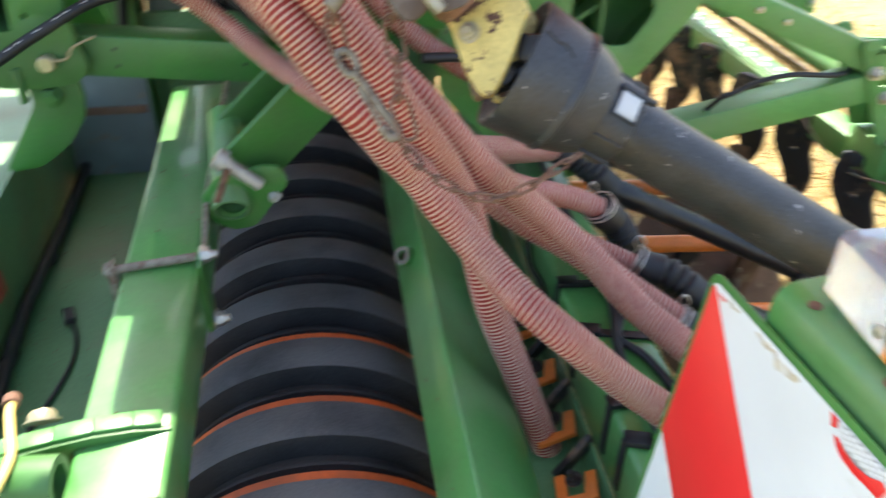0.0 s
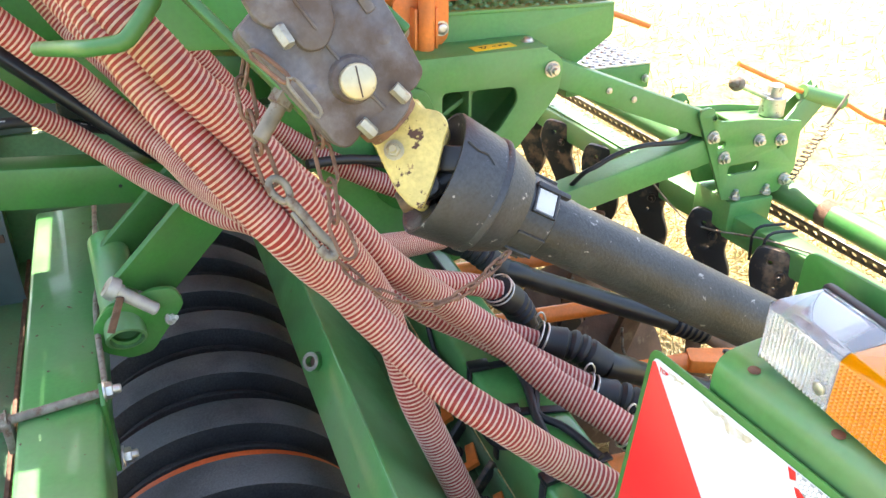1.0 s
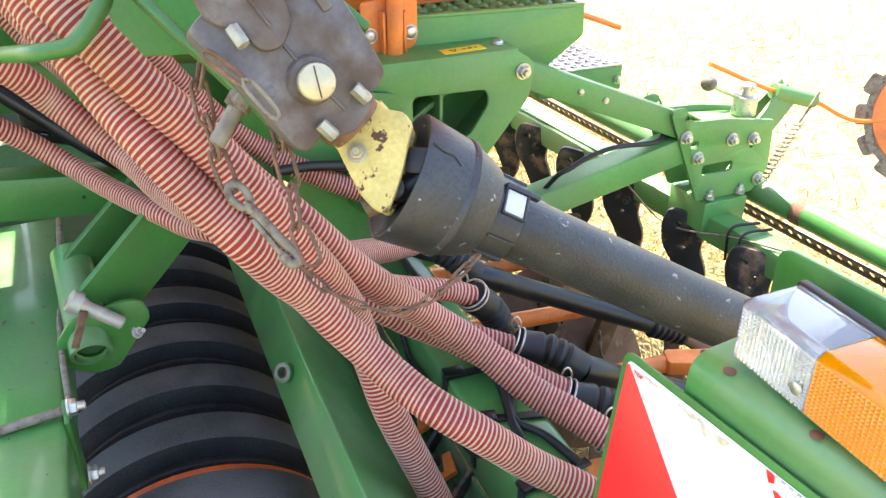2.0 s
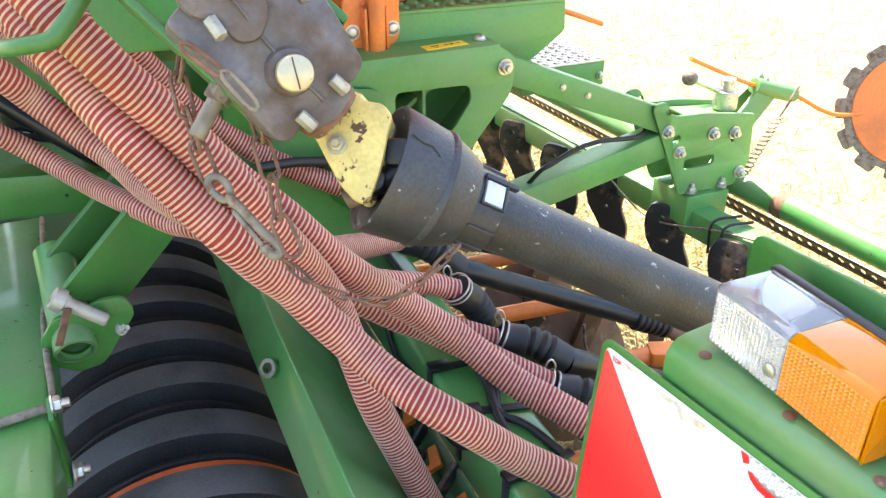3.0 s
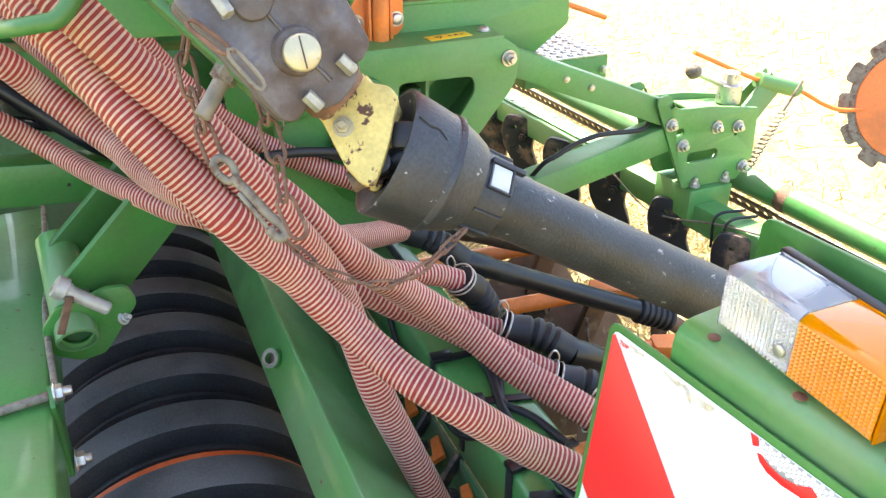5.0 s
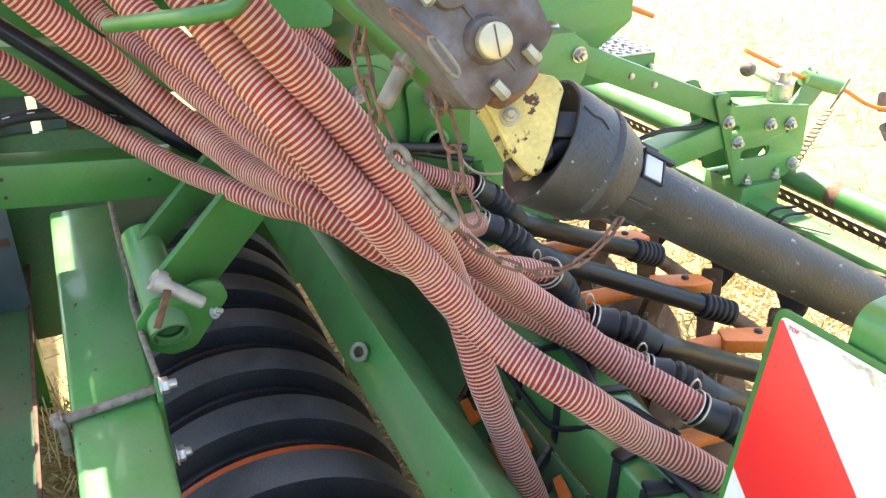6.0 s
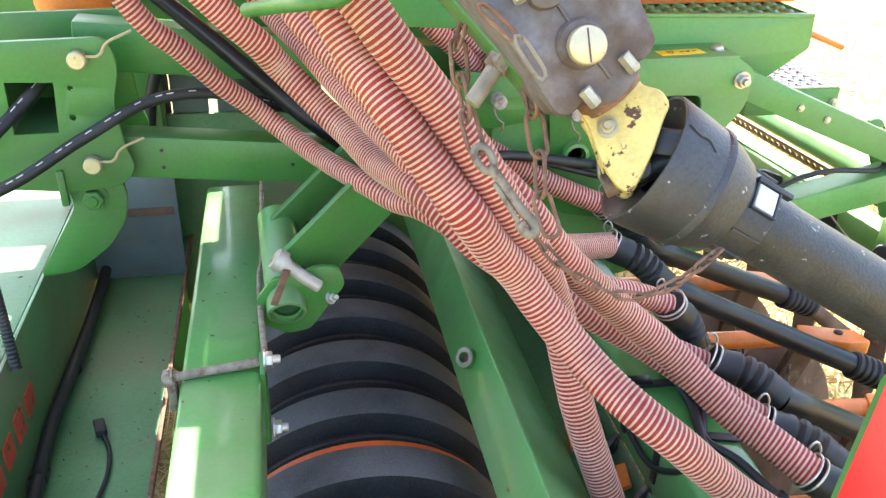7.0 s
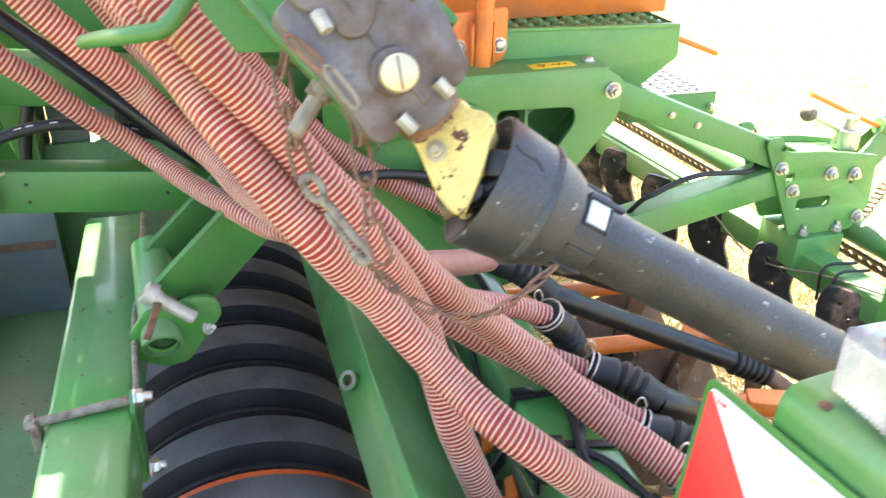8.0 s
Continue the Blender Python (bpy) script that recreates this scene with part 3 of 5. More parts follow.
def link_bracket():
    t = thing("parallel_linkage", (-0.6, 1.56, 0.8), "green parallel linkage of square arms and bracket plates", "linkage")
    part("lower_arm", bar((-0.545, 1.62, 0.988), (0.12, 1.62, 0.925), 0.07, 0.088, bev=0.006), GREEN, t)
    part("upper_arm", bar((-0.545, 1.69, 1.185), (0.42, 1.70, 1.09), 0.07, 0.095, bev=0.006), GREEN, t)
    for x, z in ((-0.147, 0.948), (-0.40, 0.992), (-0.40, 0.956)):
        part("drilled_hole", lathe([(0, 0.0038), (0.0006, 0.0038), (0.0006, 0)], (x, 1.5848, z), (0, -1, 0), 14), INK, t)
    out = rounded([(-0.78, 1.215), (-0.462, 1.222), (-0.452, 1.165), (-0.472, 1.10), (-0.462, 1.01), (-0.448, 0.97), (-0.475, 0.935), (-0.56, 0.925), (-0.66, 0.935), (-0.80, 0.95)], 0.03)
    sq = [(-0.652, 1.147), (-0.566, 1.144), (-0.574, 1.045), (-0.655, 1.045)]
    part("bracket_plate", plate(out, (0, 1.565, 0), (1, 0, 0), (0, 0, 1), 0.014, [sq, (-0.54, 1.132, 0.006), (-0.545, 1.075, 0.007)]), GREEN, t)
    part("inner_plate", plate(out, (0, 1.80, 0), (1, 0, 0), (0, 0, 1), 0.014), GREEN, t)
    part("box_liner", join(block((-0.612, 1.68, 1.04), (0.10, 0.22, 0.006), bev=0), block((-0.612, 1.68, 1.152), (0.10, 0.22, 0.006), bev=0), block((-0.562, 1.68, 1.096), (0.006, 0.22, 0.11), bev=0), block((-0.662, 1.68, 1.096), (0.006, 0.22, 0.11), bev=0)), GREEN_WORN_SKYLIT, t)
    part("lug", plate(rounded([(-0.60, 0.985), (-0.488, 0.973), (-0.478, 0.899), (-0.489, 0.847), (-0.527, 0.794), (-0.596, 0.742), (-0.672, 0.733), (-0.617, 0.82), (-0.575, 0.887), (-0.585, 0.93)], 0.02), (0, 1.583, 0), (1, 0, 0), (0, 0, 1), 0.016), GREEN, t)
    part("nut", bolt((-0.539, 1.575, 0.904), (0, -1, 0), 0.021, 0.006), GREEN, t)
    part("rib", block((-0.588, 1.560, 0.935), (0.014, 0.02, 0.075), bev=0.003), GREEN, t)
    return t


link_bracket()
pin_with_clip((-0.516, 1.557, 1.187))
pin_with_clip((-0.523, 1.557, 0.984))


def strut():
    t = thing("brace", (-0.07, 1.38, 0.8), "green flat steel braces with a tube socket and locking pin", "brace")
    A, B, C, D = Vector((-0.052, 1.345, 1.0)), Vector((0.045, 1.42, 0.905)), Vector((-0.098, 1.36, 0.775)), Vector((-0.187, 1.305, 0.885))
    ex, ey = (A - D).normalized(), (C - D).normalized()
    L = (A - D).length + 0.1
    part("flat_bar", plate([(0.012, 0.0), (L, 0.0), (L, 0.115), (0.03, 0.120)], D, ex, ey, 0.014, bev=0.003), GREEN, t)
    D2 = D + Vector((-0.012, 0.12, 0.015))
    part("flat_bar", plate([(-0.01, 0.0), (L, 0.0), (L, 0.06), (-0.01, 0.06)], D2, ex, ey, 0.014, bev=0.003), GREEN, t)
    p = Vector((-0.177, 1.268, 0.789))
    part("socket_tube", pipe(p, p + Vector((-0.01, 0.20, 0.10)), 0.036, 0.006), GREEN_WORN_SKYLIT, t)
    part("ear", plate(rounded([(-0.155, 0.855), (-0.12, 0.870), (-0.082, 0.866), (-0.070, 0.832), (-0.108, 0.782), (-0.138, 0.742), (-0.179, 0.736), (-0.222, 0.760), (-0.230, 0.810), (-0.200, 0.850)], 0.012), (0, 1.292, 0), (1, 0, 0), (0, 0, 1), 0.012, [(-0.177, 0.800, 0.0295)]), GREEN, t)
    q, e = Vector((-0.186, 1.268, 0.902)), Vector((-0.116, 1.262, 0.843))
    pin = part("locking_pin", join(rod(q, e, 0.0118, 18, 0.003), lathe([(-0.006, 0), (-0.006, 0.019), (0.004, 0.021), (0.012, 0.021), (0.014, 0.015), (0.020, 0.015), (0.020, 0)], q, e - q, 22)), WORNPIN, t, "weathered zinc locking pin")
    part("retainer", join(bar(Vector((-0.171, 1.250, 0.890)), Vector((-0.199, 1.248, 0.822)), 0.014, 0.005, up=(0.2, -1, 0))), RUSTY, pin, "rusty flat retainer")
    part("lynch_bolt", bolt(Vector((-0.098, 1.285, 0.805)), (0.5, -0.6, 0.4), 0.009), ZINC, t)
    return t


strut()


# ---- trough beside the beam ----
def trough():
    t = thing("side_panel", (-0.6, 1.2, 0.44), "dusty green sheet steel trough with a worn rusty edge", "panel")
    part("floor_sheet", block((-0.565, 1.30, 0.448), (0.215, 2.2, 0.006), bev=0.002), GREEN_DUSTY, t)
    part("rust_edge", block((-0.454, 1.30, 0.452), (0.010, 2.2, 0.014), bev=0.003), RUSTY, t, "rusty folded edge")
    part("side_wall", bar((-0.685, 0.2, 0.575), (-0.685, 2.4, 0.575), 0.008, 0.262, bev=0.002), GREEN_DUSTY, t)
    part("top_sheet", block((-1.02, 1.30, 0.703), (0.66, 2.2, 0.006), bev=0.002), GREEN_DUSTY, t)
    letters = part("lettering", join(*[block((-0.6795, 0.85 + 0.075 * i, 0.575), (0.003, 0.05, 0.05 if i % 2 else 0.06), bev=0) for i in range(8)]), REDINK, t, "faded red lettering")
    for y in (0.5, 1.9):
        part("foot", block((-0.62, y, 0.19), (0.06, 0.06, 0.52), bev=0.004), GREEN_DUSTY, t)
    part("end_slot", block((-0.58, 2.044, 0.645), (0.24, 0.004, 0.022), bev=0.001), SOILDISC, t, "dark gap with soil between the sheets")
    part("end_sheet", block((-0.58, 2.05, 0.60), (0.26, 0.006, 0.30), bev=0.002), BLUEGREY, t)
    return t


trough()


def harness():
    t = thing("cable_harness", (-0.66, 1.3, 0.46), "taped black cable harness lying in the trough", "cable")
    part("cable", cord([(-0.655, 0.3, 0.475), (-0.66, 0.8, 0.478), (-0.650, 1.1, 0.476), (-0.663, 1.4, 0.482), (-0.655, 1.8, 0.48), (-0.66, 2.2, 0.48)], 0.014), BLACK, t)
    for y in (0.95, 1.25, 1.6):
        part("tape", rod((-0.657, y, 0.478), (-0.657, y + 0.03, 0.478), 0.0165), PIPE, t)
    return t


harness()


def plug():
    t = thing("plug_lead", (-0.57, 1.38, 0.46), "short black lead with a square plug end", "cable")
    part("connector", block((-0.572, 1.40, 0.468), (0.022, 0.042, 0.018), (0.95, 0.3, 0), (-0.3, 0.95, 0), bev=0.003), BLACK, t)
    part("lead", cord([(-0.565, 1.385, 0.466), (-0.545, 1.33, 0.462), (-0.54, 1.26, 0.458), (-0.555, 1.17, 0.458), (-0.58, 1.08, 0.458), (-0.60, 0.9, 0.46)], 0.0045), BLACK, t)
    return t


plug()


def yellow_lead():
    t = thing("yellow_lead", (-0.45, 0.76, 0.82), "short yellow cable with a dark metal tip", "cable")
    part("lead", cord([(-0.424, 0.752, 0.838), (-0.420, 0.73, 0.842), (-0.408, 0.69, 0.845), (-0.400, 0.65, 0.84), (-0.415, 0.58, 0.83)], 0.0065), TIE, t)
    part("tip", pipe((-0.424, 0.750, 0.838), (-0.426, 0.764, 0.838), 0.011, 0.004), RUSTY, t)
    return t


yellow_lead()


def hydraulic_hose(points, r, label, marked=True):
    t = thing("hydraulic_hose", points[0], label, "hose", "hydraulic hoses")
    part("sheath", cord(points, r, 14), BLACK, t)
    line = smooth(points, 0.02)
    u, v = frames_along(line)
    for i in range(2, len(line) - 2 if marked else 0):
        if i % 5 in (0, 3):
            continue
        p, d = Vector(line[i]), Vector(line[i + 1]) - Vector(line[i - 1])
        up = Vector((-0.1, -0.75, 0.65))
        up = (up - d * up.dot(d) / d.dot(d)).normalized()
        part("print_mark", block(p + up * r, (0.013, 0.0018, 0.0010), d, d.cross(up), bev=0), LABEL_W, t)
    return t


hydraulic_hose([(-0.85, 1.40, 0.93), (-0.66, 1.45, 0.985), (-0.52, 1.50, 1.055), (-0.40, 1.55, 1.105), (-0.28, 1.58, 1.105), (-0.16, 1.62, 1.06), (-0.05, 1.72, 0.99), (0.1, 1.8, 0.95)], 0.011, "black hydraulic hose looped in front of the link arms")
hydraulic_hose([(-0.80, 1.45, 0.98), (-0.68, 1.50, 1.06), (-0.60, 1.60, 1.13), (-0.52, 1.75, 1.20)], 0.012, "black hydraulic hose passing through the bracket opening")
single("corrugated_conduit", sweep(smooth([(-0.66, 1.30, 1.25), (-0.665, 1.31, 1.0), (-0.668, 1.32, 0.80), (-0.66, 1.30, 0.70)], 0.004), [0.009 if i % 2 else 0.0105 for i in range(200)][:len(smooth([(-0.66, 1.30, 1.25), (-0.665, 1.31, 1.0), (-0.668, 1.32, 0.80), (-0.66, 1.30, 0.70)], 0.004))], 12), BLACK, "black corrugated cable conduit hanging down", "conduit")
single("black_pipe", cord([(-0.52, 1.66, 1.405), (-0.40, 1.64, 1.30), (-0.30, 1.62, 1.215), (-0.20, 1.60, 1.125), (-0.10, 1.585, 1.035), (0.0, 1.575, 0.96)], 0.017), PIPE, "smooth black plastic pipe between the seed hoses", "pipe")

# ---- seed hoses ----
hose([(-0.30, 1.08, 1.78), (-0.16, 0.98, 1.56), (-0.095, 0.935, 1.455), (-0.057, 0.918, 1.405), (-0.034, 0.910, 1.373), (0.018, 0.905, 1.306), (0.072, 0.893, 1.228), (0.100, 0.890, 1.180),
      (0.132, 0.895, 1.128), (0.171, 0.912, 1.058), (0.203, 0.930, 0.985), (0.222, 0.915, 0.91), (0.243, 0.895, 0.82), (0.285, 0.885, 0.70), (0.32, 0.872, 0.602), (0.36, 0.86, 0.48), (0.40, 0.85, 0.30)],
     "ribbed red and cream seed hose running down beside the roller")
hose([(-0.36, 1.18, 1.76), (-0.20, 1.07, 1.56), (-0.105, 0.985, 1.41), (-0.067, 0.95, 1.342), (-0.044, 0.925, 1.31), (-0.020, 0.905, 1.275), (0.031, 0.880, 1.2), (0.057, 0.868, 1.165), (0.093, 0.873, 1.113),
      (0.128, 0.874, 1.072), (0.157, 0.864, 1.03), (0.192, 0.848, 0.985), (0.221, 0.822, 0.953), (0.246, 0.790, 0.932), (0.275, 0.758, 0.913), (0.318, 0.735, 0.88), (0.40, 0.715, 0.805), (0.464, 0.68, 0.765), (0.55, 0.63, 0.70)],
     "ribbed red and cream seed hose crossing over the others")
hose([(-0.20, 1.24, 1.66), (-0.13, 1.12, 1.53), (-0.062, 1.045, 1.385), (0.026, 1.02, 1.275), (0.09, 0.995, 1.19), (0.150, 0.965, 1.13), (0.225, 0.962, 1.036), (0.330, 0.980, 0.928), (0.413, 0.955, 0.856), (0.482, 0.885, 0.795), (0.532, 0.834, 0.768), (0.578, 0.781, 0.742)],
     "ribbed red and cream seed hose clamped to a black connector")
hose([(-0.48, 1.48, 1.62), (-0.34, 1.45, 1.40), (-0.245, 1.455, 1.283), (-0.193, 1.462, 1.229), (-0.159, 1.470, 1.185), (-0.122, 1.455, 1.148), (-0.084, 1.435, 1.11), (-0.042, 1.39, 1.078), (-0.005, 1.28, 1.066), (0.05, 1.13, 1.073),
      (0.128, 1.075, 1.003), (0.206, 1.09, 0.940), (0.272, 1.075, 0.903), (0.339, 1.06, 0.855), (0.415, 1.045, 0.808), (0.50, 0.985, 0.762), (0.585, 0.935, 0.715)],
     "ribbed red and cream seed hose passing under the bundle", 0.026, 0.0082)
hose([(-0.50, 1.52, 1.45), (-0.40, 1.53, 1.27), (-0.335, 1.545, 1.20), (-0.270, 1.56, 1.127), (-0.228, 1.572, 1.088), (-0.188, 1.572, 1.052), (-0.145, 1.545, 1.022), (-0.101, 1.48, 1.008), (-0.058, 1.40, 1.006), (-0.018, 1.33, 1.005), (0.022, 1.275, 0.998),
      (0.065, 1.22, 1.003), (0.145, 1.16, 0.965), (0.25, 1.15, 0.890), (0.33, 1.13, 0.850), (0.42, 1.09, 0.805), (0.53, 1.04, 0.763)],
     "thin ribbed red and cream seed hose across the link arm", 0.0205, 0.0082)
hose([(-0.33, 1.66, 1.50), (-0.20, 1.62, 1.29), (-0.158, 1.58, 1.243), (-0.111, 1.50, 1.208), (-0.059, 1.40, 1.165), (-0.01, 1.28, 1.135), (0.04, 1.17, 1.105), (0.11, 1.08, 1.04), (0.20, 1.05, 0.985), (0.33, 1.10, 0.905), (0.436, 1.12, 0.86), (0.484, 1.115, 0.838)],
     "ribbed red seed hose lying deep in the bundle", 0.021, 0.0080)
hose([(-0.33, 1.50, 1.58), (-0.20, 1.40, 1.41), (-0.115, 1.32, 1.30), (-0.06, 1.27, 1.245), (0.0, 1.20, 1.185), (0.05, 1.14, 1.135), (0.11, 1.10, 1.075), (0.20, 1.12, 0.985), (0.33, 1.24, 0.90), (0.455, 1.34, 0.842)],
     "ribbed hose yellowed with dust behind the bundle", 0.026, 0.0078)
hose([(-0.10, 1.52, 1.50), (0.0, 1.50, 1.28), (0.10, 1.50, 1.13), (0.20, 1.48, 1.03), (0.30, 1.45, 0.97), (0.39, 1.43, 0.925), (0.475, 1.42, 0.890)],
     "ribbed red seed hose behind the gearbox", 0.022)
hose([(-0.03, 1.62, 1.37), (0.069, 1.60, 1.282), (0.133, 1.58, 1.226), (0.206, 1.575, 1.16), (0.249, 1.57, 1.106), (0.31, 1.57, 1.0)], "dull red ribbed seed hose running behind the gearbox", 0.020)
hose([(0.02, 1.64, 1.365), (0.108, 1.635, 1.281), (0.166, 1.63, 1.231), (0.228, 1.625, 1.174), (0.30, 1.615, 1.10)], "dull red ribbed seed hose running behind the gearbox", 0.020)


# ---- connectors, down pipes and coulters ----
def connector(p, q, group="seed hose connectors"):
    """A black rubber elbow with bellows between a seed hose end p and a down pipe start q, with its spring clamp."""
    p, q = Vector(p), Vector(q)
    d = (q - p).normalized()
    t = thing("hose_connector", p, "black ribbed rubber connector with a wire spring clamp", "connector", group)
    line = smooth([p - d * 0.006, p + d * 0.012, p + (q - p) * 0.5 + Vector((0, 0, 0.012)), q], 0.006)
    n = len(line)
    radii = []
    for i in range(n):
        s = i / (n - 1)
        radii.append(0.0295 if s < 0.3 else (0.030 if i % 3 else 0.024) if s < 0.75 else 0.029)
    part("elbow", sweep(line, radii, 20), BLACK, t)
    u, v, _ = basis(d)
    ring = [p - d * 0.012 + (u * math.cos(a) + v * math.sin(a)) * 0.0300 for a in np.linspace(0.5, 0.5 + 1.9 * math.pi, 22)]
    e = d * 0.011
    ring2 = [k + e for k in ring]
    ears = cord([ring[-1], ring[-1] + Vector((-0.01, 0.0, 0.02)) + d * 0.004, ring[-1] + Vector((-0.004, 0, 0.034)) + d * 0.008, ring2[-1] + Vector((0.003, 0, 0.02)), ring2[-1]], 0.0019, 8, 0.004)
    part("clamp", join(cord(ring, 0.0019, 8, 0.006), cord(ring2, 0.0019, 8, 0.006), ears), ZINC, t, "bright wire spring clamp")
    return t


def down_pipe(p, q):
    p, q = Vector(p), Vector(q)
    d = (q - p).normalized()
    t = thing("seed_pipe", p, "smooth black plastic seed pipe with a ribbed rubber boot", "pipe", "seed pipes")
    L = (q - p).length
    part("tube", lathe([(0, 0), (0, 0.026), (0.06, 0.026), (0.064, 0.0235), (L - 0.05, 0.0235), (L - 0.05, 0)], p, d, 24), PIPE, t)
    prof = [(L - 0.075, 0)]
    for i in range(6):
        prof += [(L - 0.075 + i * 0.016, 0.0265), (L - 0.075 + i * 0.016 + 0.004, 0.031), (L - 0.075 + i * 0.016 + 0.011, 0.031), (L - 0.075 + i * 0.016 + 0.014, 0.0265)]
    part("boot", lathe(prof + [(L + 0.02, 0)], p, d, 22), BLACK, t)
    part("outlet", rod(q, q + d * 0.16 + Vector((0, 0, -0.05)), 0.019), SOILDISC, t)
    return t


PIPES = [((0.464, 1.346, 0.838), (0.585, 1.322, 0.748), (1.06, 1.213, 0.543)),
         ((0.486, 1.113, 0.838), (0.557, 1.130, 0.738), (0.744, 1.140, 0.526)),
         ((0.542, 1.036, 0.768), (0.65, 0.985, 0.717), (1.04, 0.935, 0.532)),
         ((0.592, 0.930, 0.712), (0.70, 0.875, 0.660), (1.06, 0.81, 0.50)),
         ((0.580, 0.779, 0.741), (0.685, 0.715, 0.665), (1.06, 0.65, 0.48)),
         ((0.482, 1.42, 0.886), (0.60, 1.43, 0.775), (1.02, 1.45, 0.585))]
for a, b, c in PIPES:
    connector(a, b)
    down_pipe(b, c)


def coulter(y):
    t = thing("disc_coulter", (0.98, y, 0.1), "orange coulter arm with a soil-stained steel disc", "coulter", "disc coulters")
    a, b = Vector((0.56, y + 0.06, 0.555)), Vector((0.955, y + 0.015, 0.56))
    head = plate(rounded([(0.0, -0.022), (0.10, -0.026), (0.145, -0.012), (0.120, 0.024), (0.0, 0.020)], 0.006), b + Vector((-0.01, 0, 0.006)), Vector((0.92, -0.38, 0.0)), Vector((0.38, 0.92, 0.0)), 0.034, bev=0.004)
    part("arm", join(rod(a, b + Vector((0.01, 0, 0)), 0.020, 20), head), ORANGE, t, "orange painted arm with a flat head")
    part("head_bolt", cap_bolt(b + Vector((0.07, -0.025, 0.023)), (0, 0, 1), 0.008, 0.006), BLACKSTEEL, t)
    c = Vector((0.93, y + 0.02, 0.34))
    part("disc", lathe([(0.0, 0), (0.0, 0.17), (0.003, 0.18), (0.008, 0.17), (0.016, 0.06), (0.016, 0)], c, (0.20, -1, 0.35), 44), SOILDISC, t)
    part("hub", rod(c + Vector((0, -0.035, 0.01)), c + Vector((0, 0.02, 0)), 0.035, 20), BLACKSTEEL, t)
    part("shank", bar(b + Vector((0.02, 0.0, -0.01)), c + Vector((0.0, 0.02, 0)), 0.02, 0.06, up=(1, 0, 0)), SOILDISC, t)
    part("scraper", cord([c + Vector((0.04, -0.04, 0.02)), c + Vector((0.03, -0.045, 0.06)), c + Vector((0.0, -0.04, 0.10)), c + Vector((0.0, -0.02, 0.16))], 0.004), GREYIRON, t)
    return t


for k in range(5):
    coulter(0.585 + 0.25 * k)


def coulter_beam():
    t = thing("coulter_beam", (0.46, 1.2, 0.5), "green coulter beam with orange clips, black straps and cables", "beam")
    # Sky light on the beam's top comes partly from this paler green.
    part("tube", block((0.465, 1.20, 0.655), (0.122, 1.9, 0.132), bev=0.014, seg=3), GREEN_WORN_SKYLIT, t)
    part("side_sheet", block((0.402, 1.20, 0.52), (0.006, 1.9, 0.15), bev=0.002), GREEN_DUSTY, t)
    part("web_sheet", block((0.335, 1.20, 0.508), (0.13, 1.9, 0.006), (1, 0, 0.12), (0, 1, 0), bev=0.002), GREEN_DUSTY, t)
    part("foot", block((0.47, 2.05, 0.26), (0.10, 0.10, 0.66), bev=0.006), GREEN, t)
    clip = [(0, 0), (0.062, 0), (0.062, 0.014), (0.017, 0.016), (0.015, 0.046), (0.055, 0.052), (0.055, 0.066), (0.006, 0.064)]
    for i in range(6):
        y = 0.44 + 0.132 * i
        c = part("clip", plate(clip, (0.330, y, 0.545), (0.15, 1, 0), (0.90, 0, 0.42), 0.011, bev=0.002), ORANGE, t, "orange steel clip")
        part("clip_bolt", bolt((0.362, y + 0.040, 0.566), (-0.42, 0, 0.90), 0.011), BLACKSTEEL, c)
        part("tooth", bar((0.345, y + 0.075, 0.535), (0.405, y + 0.095, 0.60), 0.012, 0.026), BLACKSTEEL, t, "black spring clip")
    for y, lean in ((1.045, -0.08), (0.905, -0.25), (0.757, 0.12), (0.66, -0.3)):
        s = part("strap", join(block((0.466, y, 0.7245), (0.128, 0.017, 0.005), (1, lean, 0), (-lean, 1, 0), bev=0.0015), block((0.4015, y - 0.064 * lean, 0.672), (0.005, 0.017, 0.10), bev=0.0015)), BLACK, t, "black rubber strap")
        part("buckle", block((0.418, y - 0.045 * lean, 0.730), (0.040, 0.026, 0.010), (1, lean, 0), (-lean, 1, 0), bev=0.002), PIPE, s)
    part("cable", cord([(0.48, 1.75, 0.730), (0.475, 1.35, 0.731), (0.482, 1.12, 0.730), (0.478, 0.98, 0.733), (0.452, 0.86, 0.730), (0.447, 0.76, 0.737), (0.47, 0.5, 0.730)], 0.0085), BLACK, t)
    part("cable", cord([(0.41, 1.50, 0.728), (0.402, 1.33, 0.720), (0.392, 1.21, 0.66), (0.394, 1.13, 0.665), (0.396, 1.02, 0.65), (0.398, 0.92, 0.655), (0.42, 0.82, 0.727), (0.50, 0.74, 0.728)], 0.0055), BLACK, t)
    part("cable", cord([(0.51, 0.99, 0.729), (0.475, 0.925, 0.731), (0.462, 0.885, 0.731), (0.49, 0.84, 0.730), (0.51, 0.76, 0.730)], 0.007), BLACK, t)
    return t


coulter_beam()


# ---- drive shaft and gearbox ----
AX = (Vector((0.596, 0.645, 1.067)) - Vector((0.216, 0.745, 1.282))).normalized()
RIM = Vector((0.216, 0.745, 1.282))


